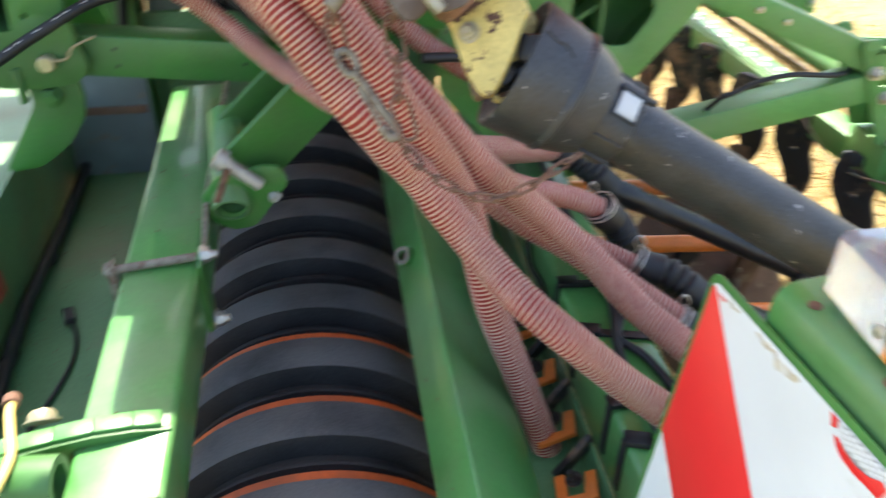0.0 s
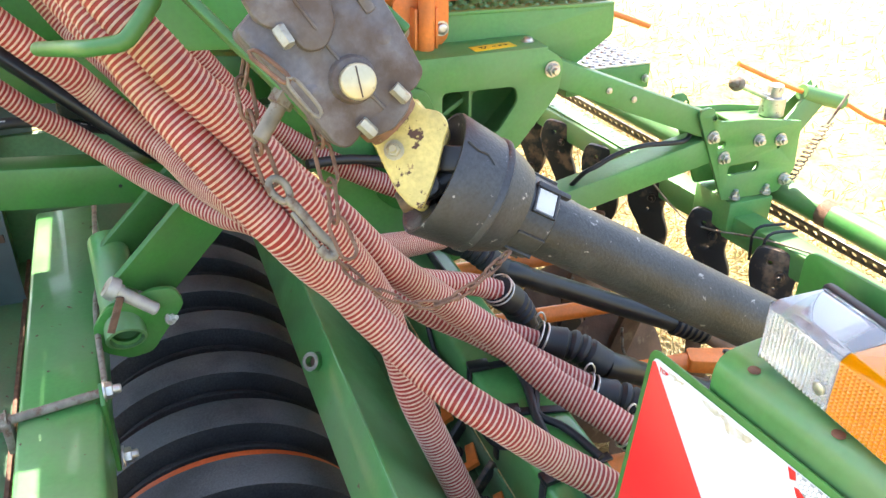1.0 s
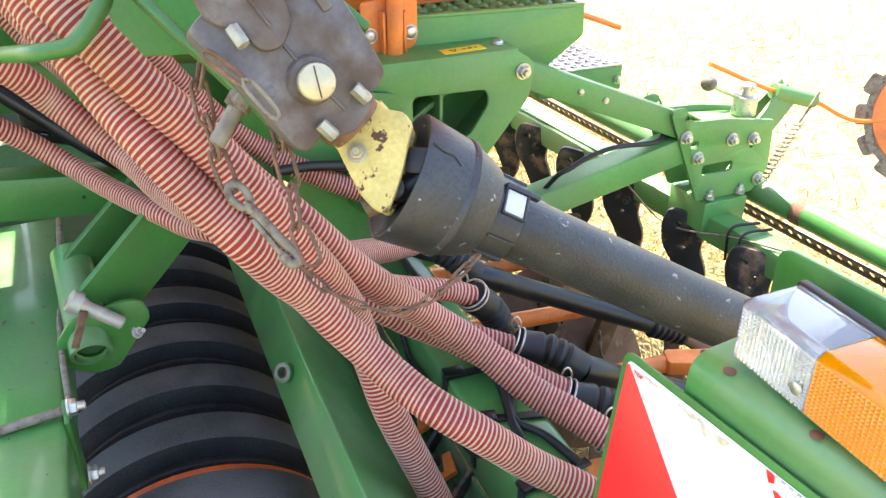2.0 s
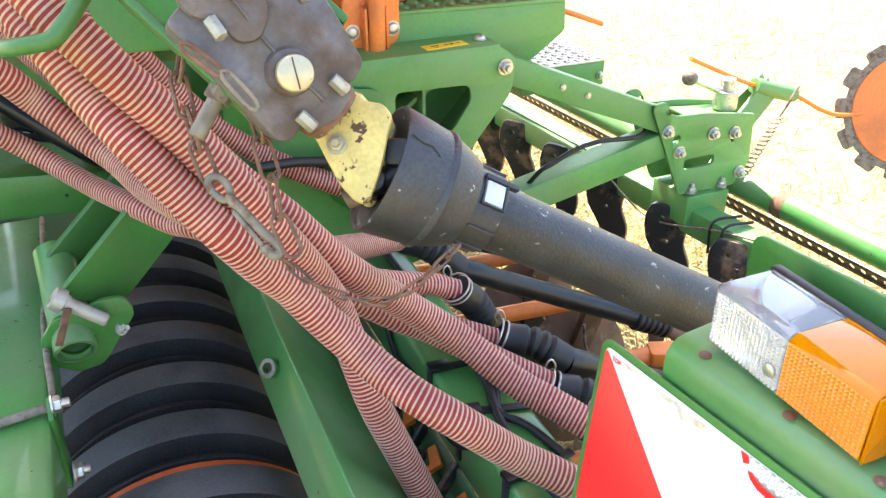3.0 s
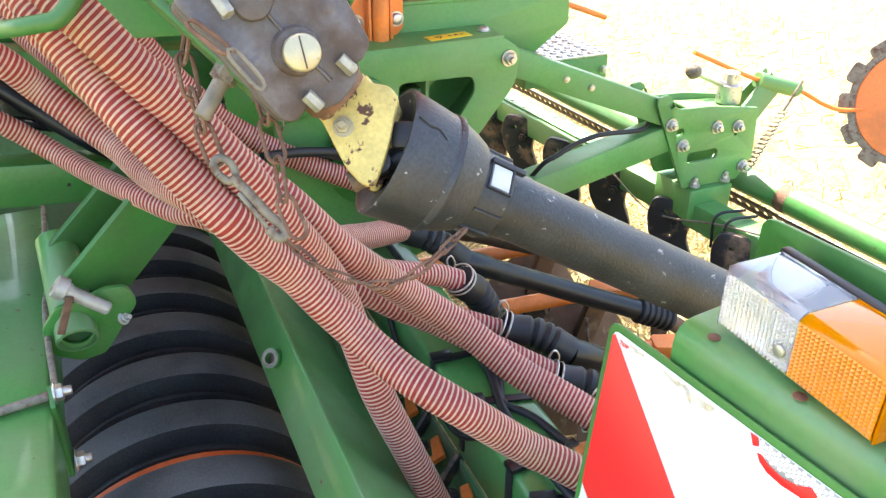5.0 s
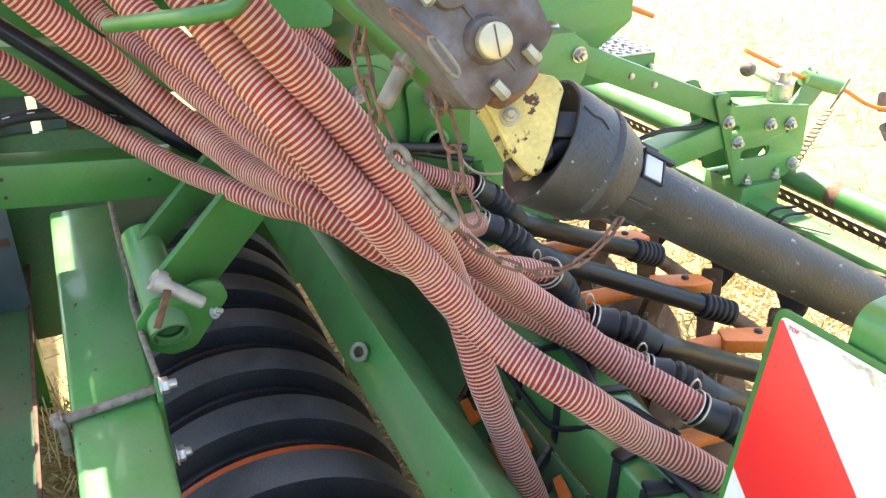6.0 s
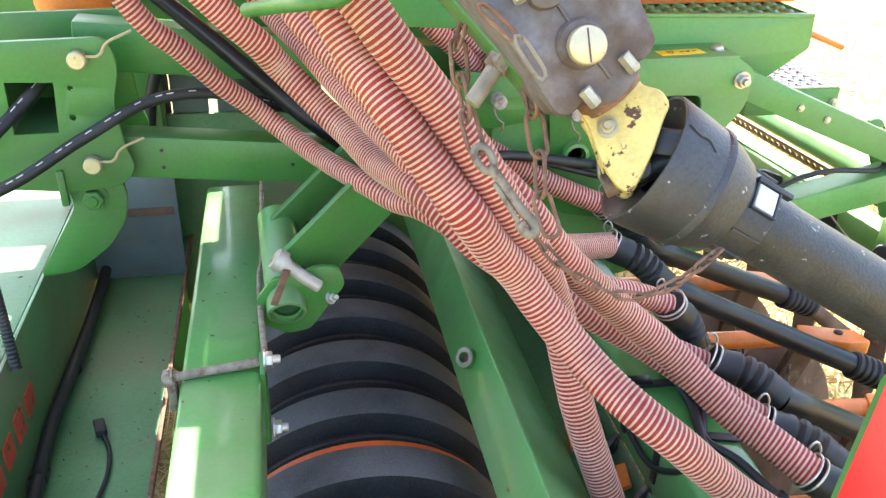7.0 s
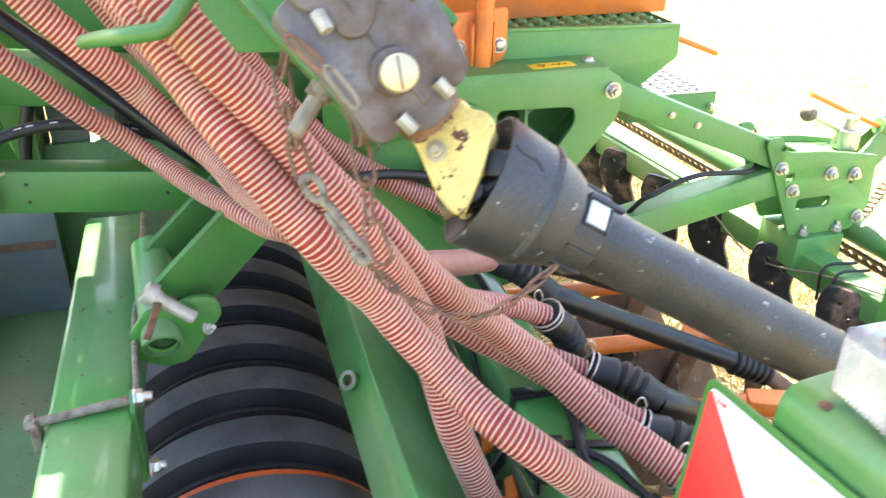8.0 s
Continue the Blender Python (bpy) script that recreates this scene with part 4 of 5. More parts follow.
def drive_shaft():
    t = thing("drive_shaft", RIM, "black plastic drive shaft guard with a scuffed flared cone", "drive shaft")
    prof = [(0.02, 0.030), (0.004, 0.068), (0.0, 0.071), (0.0, 0.0745), (0.003, 0.0755), (0.030, 0.073), (0.058, 0.070), (0.060, 0.0715), (0.066, 0.0715), (0.068, 0.068), (0.088, 0.062), (0.104, 0.055), (0.106, 0.047)]
    part("cone", lathe(prof, RIM, AX, 64), GUARD, t)
    part("collar", lathe([(0.104, 0.040), (0.104, 0.048), (0.106, 0.0495), (0.142, 0.0485), (0.145, 0.044), (0.146, 0.038)], RIM, AX, 44), GUARD, t)
    part("tube", lathe([(0.13, 0.0), (0.13, 0.0405), (0.175, 0.0410), (0.18, 0.0400), (0.85, 0.0395), (0.85, 0)], RIM, AX, 44), GUARD, t)
    u, v, a = basis(AX)
    up = Vector((-0.12, -0.62, 0.78))
    up = (up - a * up.dot(a)).normalized()
    side = a.cross(up)
    c = RIM + a * 0.125 + up * 0.0485
    part("window_frame", join(*[block(c + a * x + side * y, k, a, side, bev=0.001) for x, y, k in ((-0.014, 0, (0.002, 0.034, 0.005)), (0.014, 0, (0.003, 0.034, 0.006)), (0, 0.0160, (0.030, 0.002, 0.005)), (0.006, -0.0180, (0.044, 0.006, 0.009)))]), GUARD, t)
    part("window", block(c - up * 0.001, (0.024, 0.028, 0.006), a, side, bev=0.001), LABEL_W, t, "white square catch in the collar")
    part("slit", cord([RIM + a * 0.004 + up * 0.0752 - side * 0.012, RIM + a * 0.02 + up * 0.0738 - side * 0.008, RIM + a * 0.03 + up * 0.0728 - side * 0.010, RIM + a * 0.042 + up * 0.0718 - side * 0.002], 0.0014, 6, 0.004), INK, t)
    for k in (0.9, 1.5, 2.2, -0.9, -1.6):
        part("rib", block(RIM + a * 0.125 + (up * math.cos(k) + side * math.sin(k)) * 0.048, (0.036, 0.004, 0.008), a, -up * math.sin(k) + side * math.cos(k), bev=0.001), GUARD, t)
    return t


drive_shaft()

GW = Vector((-0.05, -0.95, 0.30)).normalized()
GA = Vector((0.457, -0.29, -0.84))
GA = (GA - GW * GA.dot(GW)).normalized()
GB = GW.cross(GA)
GO = Vector((0.112, 0.67, 1.425))


def g(a, b, w):
    return GO + GA * a + GB * b + GW * w


def gearbox():
    t = thing("gearbox", g(0, 0, -0.06), "grey cast-iron gearbox with a slotted plug and bolts", "gearbox")
    out = rounded([(-0.17, -0.012), (-0.104, -0.028), (-0.0950, -0.0625), (-0.038, -0.0540), (0.0088, -0.0485), (0.0389, -0.0455), (0.0446, -0.0395), (0.0426, -0.0295), (0.0351, -0.0132), (0.0345, 0.0055),
                   (0.0287, 0.0281), (0.0345, 0.0460), (0.0272, 0.0594), (0.0012, 0.0612), (-0.0217, 0.0625), (-0.17, 0.064)], 0.004)
    part("housing", plate(out, g(0, 0, -0.062), GA, GB, 0.10, bev=0.005), IRON, t)
    part("upper_web", plate(rounded([(-0.17, -0.038), (-0.096, -0.044), (-0.070, -0.024), (-0.052, -0.022), (-0.046, -0.008), (-0.058, 0.010), (-0.090, 0.020), (-0.17, 0.022)], 0.008), g(0, 0, -0.008), GA, GB, 0.016, bev=0.005), IRON, t)
    part("plug_boss", lathe([(-0.02, 0.026), (-0.003, 0.0235), (0.001, 0.0220), (0.003, 0.0205), (0.003, 0)], g(-0.003, -0.001, -0.008), GW, 32), IRON, t)
    part("casting_seam", cord([g(-0.17, -0.012, 0.0), g(-0.0813, -0.007, 0.0005), g(-0.060, -0.0055, 0.0), g(-0.0469, -0.0042, -0.0105), g(-0.0205, -0.0012, -0.0095)], 0.0019, 6), IRON, t)
    part("casting_seam", cord([g(0.017, 0.0054, -0.010), g(0.028, 0.0082, -0.0115), g(0.0373, 0.0097, -0.0118)], 0.0022, 6), IRON, t)
    part("cast_rib", bar(g(-0.15, 0.046, -0.010), g(-0.045, 0.050, -0.013), 0.012, 0.008, up=GW, bev=0.003), IRON, t)
    for a, b, r in ((-0.020, 0.047, 0.0075), (-0.016, -0.040, 0.0065)):
        part("cast_pad", lathe([(-0.004, r + 0.004), (0.0, r + 0.002), (0.0018, r - 0.001), (0.0018, 0)], g(a, b, -0.013), GW, 20), IRON, t)
    part("flange", plate(rounded([(0.026, -0.0160), (0.022, 0.0250), (0.0405, 0.0400), (0.0510, 0.0262), (0.0567, 0.0065), (0.0531, -0.0100), (0.044, -0.0215)], 0.003), g(0, 0, -0.0515), GA, GB, 0.076, bev=0.003), IRON, t)
    part("plug", lathe([(0.0, 0.0176), (0.008, 0.0176), (0.0095, 0.0168), (0.011, 0.0148), (0.011, 0)], g(0, 0, -0.004), GW, 32), BRASS, t, "pale slotted filler plug")
    part("plug_slot", block(g(0, 0, 0.0068), (0.030, 0.0014, 0.002), GA * 0.93 - GB * 0.36, GB, bev=0), IRON, t)
    D = (GA * 0.85 + GB * 0.2).normalized()
    for a, b, w in ((0.0362, 0.0310, -0.005), (0.0457, -0.0150, -0.005)):
        part("bolt", lathe([(-0.012, 0), (-0.012, 0.0068), (0.005, 0.0068), (0.0068, 0.0056), (0.0068, 0)], g(a, b, w - 0.004), D, 6), PALEBOLT, t)
    E = (GA * 0.88 - GB * 0.05 + GW * 0.40).normalized()
    part("bolt", lathe([(-0.012, 0), (-0.012, 0.0070), (0.0065, 0.0070), (0.008, 0.0060), (0.008, 0)], g(-0.0690, -0.0350, 0.003), E, 6), PALEBOLT, t, "pale hexagon bolt")
    part("shaft_seal", lathe([(-0.02, 0.0), (-0.02, 0.034), (0.004, 0.034), (0.007, 0.031), (0.012, 0.030), (0.012, 0.0)], g(0.050, 0.014, -0.050), D, 32), RUSTY, t)
    return t


gearbox()


def yoke():
    c = Vector((0.166, 0.722, 1.326))
    ex, ey = Vector((0.914, -0.405, 0.0)), Vector((-0.20, -0.45, -0.875))
    n = ey.cross(ex).normalized()
    if n.y > 0:
        n = -n
    t = thing("universal_joint", c, "chipped yellow painted universal joint fork", "universal joint")
    fork = rounded([(0.0131, -0.0549), (0.0245, -0.043), (0.0431, -0.040), (0.0515, -0.0292), (0.0474, -0.0172), (0.0415, 0.0158), (0.0344, 0.0398), (0.0266, 0.0591), (0.0176, 0.0567), (0.0026, 0.0399), (-0.0125, 0.0112), (-0.0216, -0.0068), (-0.0324, -0.0188), (-0.0067, -0.030)], 0.005)
    part("fork_ear", plate(fork, c - n * 0.006, ex, ey, 0.015, bev=0.004), YELLOW, t)
    part("fork_ear", plate(fork, c - n * 0.078, ex, ey, 0.015, bev=0.004), YELLOW, t)
    hub0 = c + ex * 0.0 + ey * -0.035 - n * 0.04
    part("hub", lathe([(-0.012, 0.0), (-0.012, 0.030), (0.022, 0.034), (0.036, 0.026), (0.036, 0)], hub0, GA, 28), YELLOW, t)
    part("nut", bolt(c + ex * -0.003 + n * 0.0012, n, 0.0085, 0.010), BRASS, t)
    part("cross", join(rod(c + ex * 0.034 + ey * 0.035 - n * 0.095, c + ex * 0.034 + ey * 0.035 - n * 0.012, 0.013), rod(c + ex * 0.0 + ey * 0.055 - n * 0.042, c + ex * 0.075 + ey * 0.015 - n * 0.042, 0.013)), BLACKSTEEL, t)
    part("inner_fork", block(c + ex * 0.075 + ey * 0.005 - n * 0.042, (0.06, 0.03, 0.05), ex, ey, 0.006), BLACKSTEEL, t)
    return t


yoke()


def gearbox_bracket():
    t = thing("gearbox_bracket", (0.05, 0.75, 1.40), "thin green steel bracket beside the gearbox", "bracket")
    part("flat", bar((-0.085, 0.93, 1.545), (0.080, 0.735, 1.368), 0.010, 0.055, up=GW), GREEN, t)
    part("upper_flat", bar((0.10, 0.80, 1.53), (0.185, 0.745, 1.445), 0.010, 0.05, up=GW), GREEN, t)
    p = Vector((0.056, 0.745, 1.395))
    d = Vector((-0.62, -0.35, -0.70)).normalized()
    part("stud", join(lathe([(0.0, 0.0), (0.0, 0.0135), (0.014, 0.0135), (0.014, 0)], p, d, 6), rod(p, p + d * 0.055, 0.0085)), GREYIRON, t, "long galvanised stud")
    return t


gearbox_bracket()


def link_chain(points, name_label, r=0.0022, length=0.034, width=0.010):
    t = thing("chain", points[0], name_label, "chain", "guard chains")
    line = smooth(points, length - 3.2 * r)
    for i, (p, q) in enumerate(zip(line, line[1:])):
        p, q = Vector(p), Vector(q)
        d = (q - p).normalized()
        u, v, _ = basis(d, (0.2, -0.9, 0.3))
        w = u if i % 2 else v
        c, h = (p + q) / 2, length / 2 - width / 2
        loop = []
        for k in range(8):
            a = -math.pi / 2 + k * math.pi / 7
            loop.append(c + d * (h + math.cos(a) * width / 2) + w * math.sin(a) * width / 2)
        for k in range(8):
            a = math.pi / 2 + k * math.pi / 7
            loop.append(c + d * (-h + math.cos(a) * width / 2) + w * math.sin(a) * width / 2)
        loop = np.array([tuple(k) for k in loop + loop[:1]])
        part("link", sweep(loop, [r] * len(loop), 6, False), RUSTY, t)
    return t


link_chain([(0.031, 0.800, 1.430), (0.020, 0.788, 1.396), (0.023, 0.757, 1.345), (0.030, 0.730, 1.308)], "rusty chain hanging from the gearbox bracket", 0.0024, 0.048, 0.017)
link_chain([(0.036, 0.790, 1.425), (0.062, 0.763, 1.402), (0.082, 0.735, 1.372), (0.083, 0.716, 1.340), (0.086, 0.699, 1.314), (0.082, 0.688, 1.289), (0.088, 0.672, 1.262), (0.093, 0.660, 1.243)], "rusty long-link chain hanging beside the gearbox", 0.0022, 0.047, 0.019)
link_chain([(0.079, 0.688, 1.233), (0.108, 0.662, 1.203), (0.137, 0.642, 1.190), (0.170, 0.628, 1.183), (0.206, 0.625, 1.193), (0.240, 0.632, 1.210), (0.272, 0.655, 1.214)], "rusty chain slung under the drive shaft cone", 0.0018, 0.028, 0.008)


def long_link(points, r, label, material):
    """One large open link bent along the points and closed on itself."""
    line = smooth([*points, points[0]], 0.006)
    return single("chain_link", sweep(line, [r] * len(line), 8, False), material, label, "chain link", "guard chains")


def loop_round(a, b, half, lift):
    """The corners of a long link from a to b."""
    a, b = Vector(a), Vector(b)
    d = (b - a).normalized()
    w = d.cross(Vector(lift)).normalized() * half
    return [a - w * 0.7 + d * half * 0.5, a - d * half * 0.3, a + w * 0.7 + d * half * 0.5, a + w + d * half * 2, b + w - d * half * 2, b + w * 0.7 - d * half * 0.5, b + d * half * 0.3, b - w * 0.7 - d * half * 0.5, b - w - d * half * 2, a - w + d * half * 2]


long_link(loop_round(g(-0.0769, -0.0671, -0.004), g(-0.0352, -0.0540, 0.002), 0.0044, GW), 0.0022, "rusty long chain link lying on the gearbox edge", RUSTY)
long_link(loop_round(g(-0.0380, -0.0530, 0.004), g(0.0060, -0.0480, 0.002), 0.0048, GW), 0.0019, "rusty grey long chain link lying against the gearbox", GREYIRON)


def snap_hook():
    a, b = Vector((0.036, 0.722, 1.300)), Vector((0.078, 0.686, 1.238))
    d = (b - a).normalized()
    t = thing("snap_hook", a, "weathered galvanised snap hook on the chain", "hook")
    w = d.cross(Vector((0.2, -0.9, 0.3))).normalized()
    part("eye", cord([a + w * 0.008, a - d * 0.010 + w * 0.006, a - d * 0.014, a - d * 0.010 - w * 0.007, a - w * 0.009, a + d * 0.012 - w * 0.005, a + d * 0.013 + w * 0.004, a + w * 0.008], 0.0042, 10, 0.004), GREYIRON, t)
    part("body", cord([a + d * 0.010, a + d * 0.024 - w * 0.002, b - d * 0.020 - w * 0.003, b - d * 0.004 - w * 0.006, b + d * 0.006 - w * 0.002, b + d * 0.004 + w * 0.006, b - d * 0.010 + w * 0.007], 0.0056, 12, 0.004), GREYIRON, t)
    part("latch", bar(a + d * 0.026 + w * 0.005, b - d * 0.010 + w * 0.007, 0.005, 0.006, up=(0.2, -0.9, 0.3)), GREYIRON, t)
    return t


snap_hook()

# ---- handle over the hoses ----
single("grab_handle", cord([(-0.195, 1.109, 1.365), (-0.158, 0.97, 1.400), (-0.130, 0.885, 1.421), (-0.108, 0.866, 1.427), (-0.09, 0.859, 1.431), (-0.077, 0.86, 1.442), (-0.06, 0.865, 1.462), (-0.05, 0.871, 1.479), (-0.03, 0.90, 1.56), (0.02, 1.15, 1.72), (0.05, 1.62, 1.80)], 0.0095, 14, 0.008), GREEN, "green bent round-bar handle in front of the hoses", "handle")
single("support_plate", plate(rounded([(0, 0), (0.14, 0.0), (0.16, 0.12), (0.02, 0.2), (-0.05, 0.12)], 0.01), (-0.02, 1.22, 1.315), (1, -0.2, 0), (0, 0.25, 1), 0.01), GREEN, "green steel plate behind the hose bundle", "plate")


# ---- warning board and rear lamp ----
def words(text, o, ex, ey, size):
    """Flat raised letters that start at o, read along ex and stand up along ey."""
    cu = bpy.data.curves.new("t", "FONT")
    cu.body, cu.size, cu.extrude = text, size, 0.0003
    ob = bpy.data.objects.new("t", cu)
    scene.collection.objects.link(ob)
    me = bpy.data.meshes.new_from_object(ob.evaluated_get(bpy.context.evaluated_depsgraph_get()))
    bm = bmesh.new()
    bm.from_mesh(me)
    bpy.data.objects.remove(ob)
    bpy.data.curves.remove(cu)
    bpy.data.meshes.remove(me)
    x, y = Vector(ex).normalized(), Vector(ey).normalized()
    z = x.cross(y)
    bmesh.ops.transform(bm, matrix=Matrix(((x[0], y[0], z[0], o[0]), (x[1], y[1], z[1], o[1]), (x[2], y[2], z[2], o[2]), (0, 0, 0, 1))), verts=bm.verts)
    return bm


def warning_board():
    o = Vector((0.369, 0.501, 1.166))
    ex = Vector((0.032, -0.25, 0)).normalized()
    ey = Vector((-0.10, 0.0, -1)).normalized()
    nrm = ex.cross(ey).normalized()
    if nrm.x > 0:
        nrm = -nrm
    S = 0.423
    t = thing("warning_board", o + ey * S, "red and white striped warning board on a green plate", "warning sign")

    def flat(pts, lift, th=0.0006):
        return plate([(x, y) for x, y in pts], o + nrm * lift, ex, ey, th, bev=0.0001)
    part("stay", bar(o + ex * 0.2 + ey * 0.1 - nrm * 0.012, (0.53, 0.45, 0.50), 0.03, 0.03), GREEN, t)
    part("backing", plate(rounded([(0, 0), (S, 0), (S, S), (0, S)], 0.014), o, ex, ey, 0.003, bev=0.001), GREEN, t)
    m = 0.007
    part("white_face", flat(rounded([(m, m), (S - m, m), (S - m, S - m), (m, S - m)], 0.008), 0.0022), WHITE, t, "white reflective sheeting")
    part("red_stripe", flat([(m, m + 0.006), (m + 0.003, m + 0.004), (S - m, S - m + 0.002), (0.218, S - m), (m, 0.207)], 0.0030), REDSIGN, t, "red reflective stripe")
    part("torn_red_edge", flat([(0.183, 0.0078), (0.191, 0.0078), (0.1935, 0.0150), (0.1885, 0.0175)], 0.0036), REDSIGN, t, "torn red edge of an old sticker")
    part("torn_red_edge", flat([(0.1945, 0.0215), (0.199, 0.0205), (0.207, 0.0245), (0.222, 0.0265), (0.236, 0.0235), (0.247, 0.0165), (0.254, 0.0200), (0.251, 0.0315), (0.240, 0.0315), (0.224, 0.0335), (0.208, 0.0320), (0.199, 0.0275)], 0.0036), REDSIGN, t, "torn red edge of an old sticker")
    patch = part("honeycomb_patch", flat([(0.192, 0.0075), (0.26, 0.0075), (0.33, 0.008), (0.34, 0.05), (0.29, 0.04), (0.256, 0.026), (0.247, 0.0160), (0.236, 0.0235), (0.222, 0.0265), (0.207, 0.0245), (0.199, 0.0195)], 0.0026), SEAM, t, "grey honeycomb reflective patch")
    cells = []
    for i in range(36):
        for j in range(11):
            x, y = 0.196 + 0.0042 * i, 0.0095 + 0.0048 * j + 0.0024 * (i % 2)
            if y < 0.0235 + 0.6 * max(0.0, x - 0.245) and x < 0.335:
                cells.append(flat([(x + 0.0023 * math.cos(k * math.pi / 3), y + 0.0023 * math.sin(k * math.pi / 3)) for k in range(6)], 0.0030, 0.0004))
    part("hexagon_print", join(*cells), WHITE, patch, "white reflective hexagons")
    rng = random.Random(21)
    for x0, x1, y0, dep in ((0.030, 0.052, 0.009, 0.006), (0.078, 0.112, 0.009, 0.009), (0.104, 0.142, 0.010, 0.015)):
        top = [(x0 + (x1 - x0) * i / 9, y0 + rng.uniform(0, 0.003)) for i in range(10)]
        low = [(x0 + (x1 - x0) * i / 9, y0 + 0.002 + dep * math.sin(math.pi * (i + 0.5) / 10) * rng.uniform(0.4, 1.0)) for i in range(10)]
        part("dirt_smear", flat(top + low[::-1], 0.0024, 0.0003), SMEAR, t, "dried brown dirt on the sheeting")
    part("lettering", words("TOP", o + ex * 0.0185 + ey * 0.0170 + nrm * 0.0036, ex, -ey, 0.0066), REDSIGN, t, "small red printed word")
    return t


SEAM = mat("sheeting_seam", (0.30, 0.31, 0.31), 0.5, var=0.2, scale=80)
warning_board()


def lamp_bracket():
    t = thing("lamp_bracket", (0.44, 0.3, 1.19), "green folded steel lamp bracket with worn edges", "bracket")
    prof = rounded([(0.383, 1.15), (0.383, 1.203), (0.506, 1.203), (0.506, 1.235), (0.500, 1.235), (0.500, 1.197), (0.389, 1.197), (0.389, 1.15)], [0, 0.022, 0.012, 0, 0, 0.008, 0.018, 0])
    part("folded_sheet", plate([(x, z) for x, z in prof], (0.036, 0.145, 0), (1, 0.13, 0), (0, 0, 1), 0.47), GREEN_WORN_SKYLIT, t)
    part("rear_flange", plate(rounded([(-0.05, 1.19), (0.465, 1.19), (0.465, 1.272), (-0.05, 1.315)], [0, 0, 0.014, 0]), (0.510, 0, 0), (0, 1, 0), (0, 0, 1), 0.006), GREEN, t)
    part("stay", bar((0.47, 0.40, 1.19), (0.53, 0.60, 0.60), 0.03, 0.03), GREEN, t)
    for y in (0.395, 0.30, 0.215):
        part("rivet", lathe([(0, 0.006), (0.001, 0.006), (0.0015, 0.004), (0.0015, 0)], (0.402 + (0.40 - y) * 0.1, y, 1.2035), (0, 0, 1), 14), RUSTY, t)
    return t


lamp_bracket()


def rear_lamp():
    t = thing("rear_lamp", (0.44, 0.32, 1.205), "rectangular rear lamp with clear and amber lenses", "lamp")
    y0, y1, ym, x0, x1, z0, z1 = 0.403, 0.232, 0.318, 0.410, 0.472, 1.208, 1.273
    part("back_plate", block((0.478, 0.3175, 1.240), (0.012, 0.180, 0.072), bev=0.003), BLACK, t)

    def lens(ya, yb, material, name, label):
        out = rounded([(x1, z0), (x0 + 0.008, z0), (x0 + 0.001, z0 + 0.006), (x0 + 0.001, z1 - 0.005), (x0 + 0.008, z1), (x1, z1)], 0.003)
        w = 0.0022
        inn = rounded([(x1, z0 + w), (x0 + 0.009, z0 + w), (x0 + w, z0 + 0.009), (x0 + w + 0.001, z1 - 0.008), (x0 + 0.012, z1 - w), (x1, z1 - w)], 0.004)
        shell = plate(out + [(x1, z1 - w)] + inn[::-1][1:-1] + [(x1, z0 + w)], (0, (ya + yb) / 2, 0), (1, 0, 0), (0, 0, 1), abs(ya - yb), bev=0.0003)
        ob = part(name, shell, material, t, label)
        # moulded prisms on the inner front
        bm = bmesh.new()
        ny, nz = 19, 14
        for i in range(ny):
            for j in range(nz):
                cy, cz = ya + (yb - ya) * (i + 0.5) / ny, z0 + 0.006 + (z1 - z0 - 0.012) * (j + 0.5) / nz
                hy, hz = abs(yb - ya) / ny * 0.5, (z1 - z0 - 0.012) / nz * 0.5
                b = [bm.verts.new((x0 + 0.0009, cy + sy * hy, cz + sz * hz)) for sy, sz in ((-1, -1), (1, -1), (1, 1), (-1, 1))]
                a = bm.verts.new((x0 - 0.0014, cy, cz))
                for k in range(4):
                    bm.faces.new((b[k], b[(k + 1) % 4], a))
        bmesh.ops.remove_doubles(bm, verts=bm.verts, dist=1e-5)
        part("prism_grid", bm, material, ob)
        return ob
    lens(y0, ym + 0.0006, CLEAR, "clear_lens", "clear ribbed plastic lens")
    lens(ym - 0.0006, y1, AMBER, "amber_lens", "amber ribbed plastic lens")
    part("end_cap", block((0.442, y1 - 0.0015, 1.2405), (0.058, 0.003, 0.062), bev=0.001), AMBER, t)
    part("end_cap", block((0.442, y0 + 0.0015, 1.2405), (0.058, 0.003, 0.062), bev=0.001), CLEAR, t)
    part("reflector", join(block((0.468, 0.3175, 1.2405), (0.004, 0.165, 0.058), bev=0.001), block((0.448, ym, 1.2405), (0.04, 0.001, 0.058), bev=0)), REFLECTOR, t)
    part("base_block", block((0.452, 0.3175, 1.2225), (0.030, 0.160, 0.024), bev=0.003), BLUEGREY, t, "grey moulded base inside the lamp")
    part("bulb", rod((0.466, 0.355, 1.24), (0.435, 0.355, 1.24), 0.010, 14, 0.006), CLEAR, t)
    part("bulb", rod((0.466, 0.275, 1.24), (0.435, 0.275, 1.24), 0.010, 14, 0.006), AMBER, t)
    part("lens_screw", lathe([(0, 0.006), (0.002, 0.006), (0.003, 0.004), (0.003, 0)], (x0 - 0.0005, 0.328, 1.232), (-1, 0, 0), 14), ZINC, t)
    return t


rear_lamp()


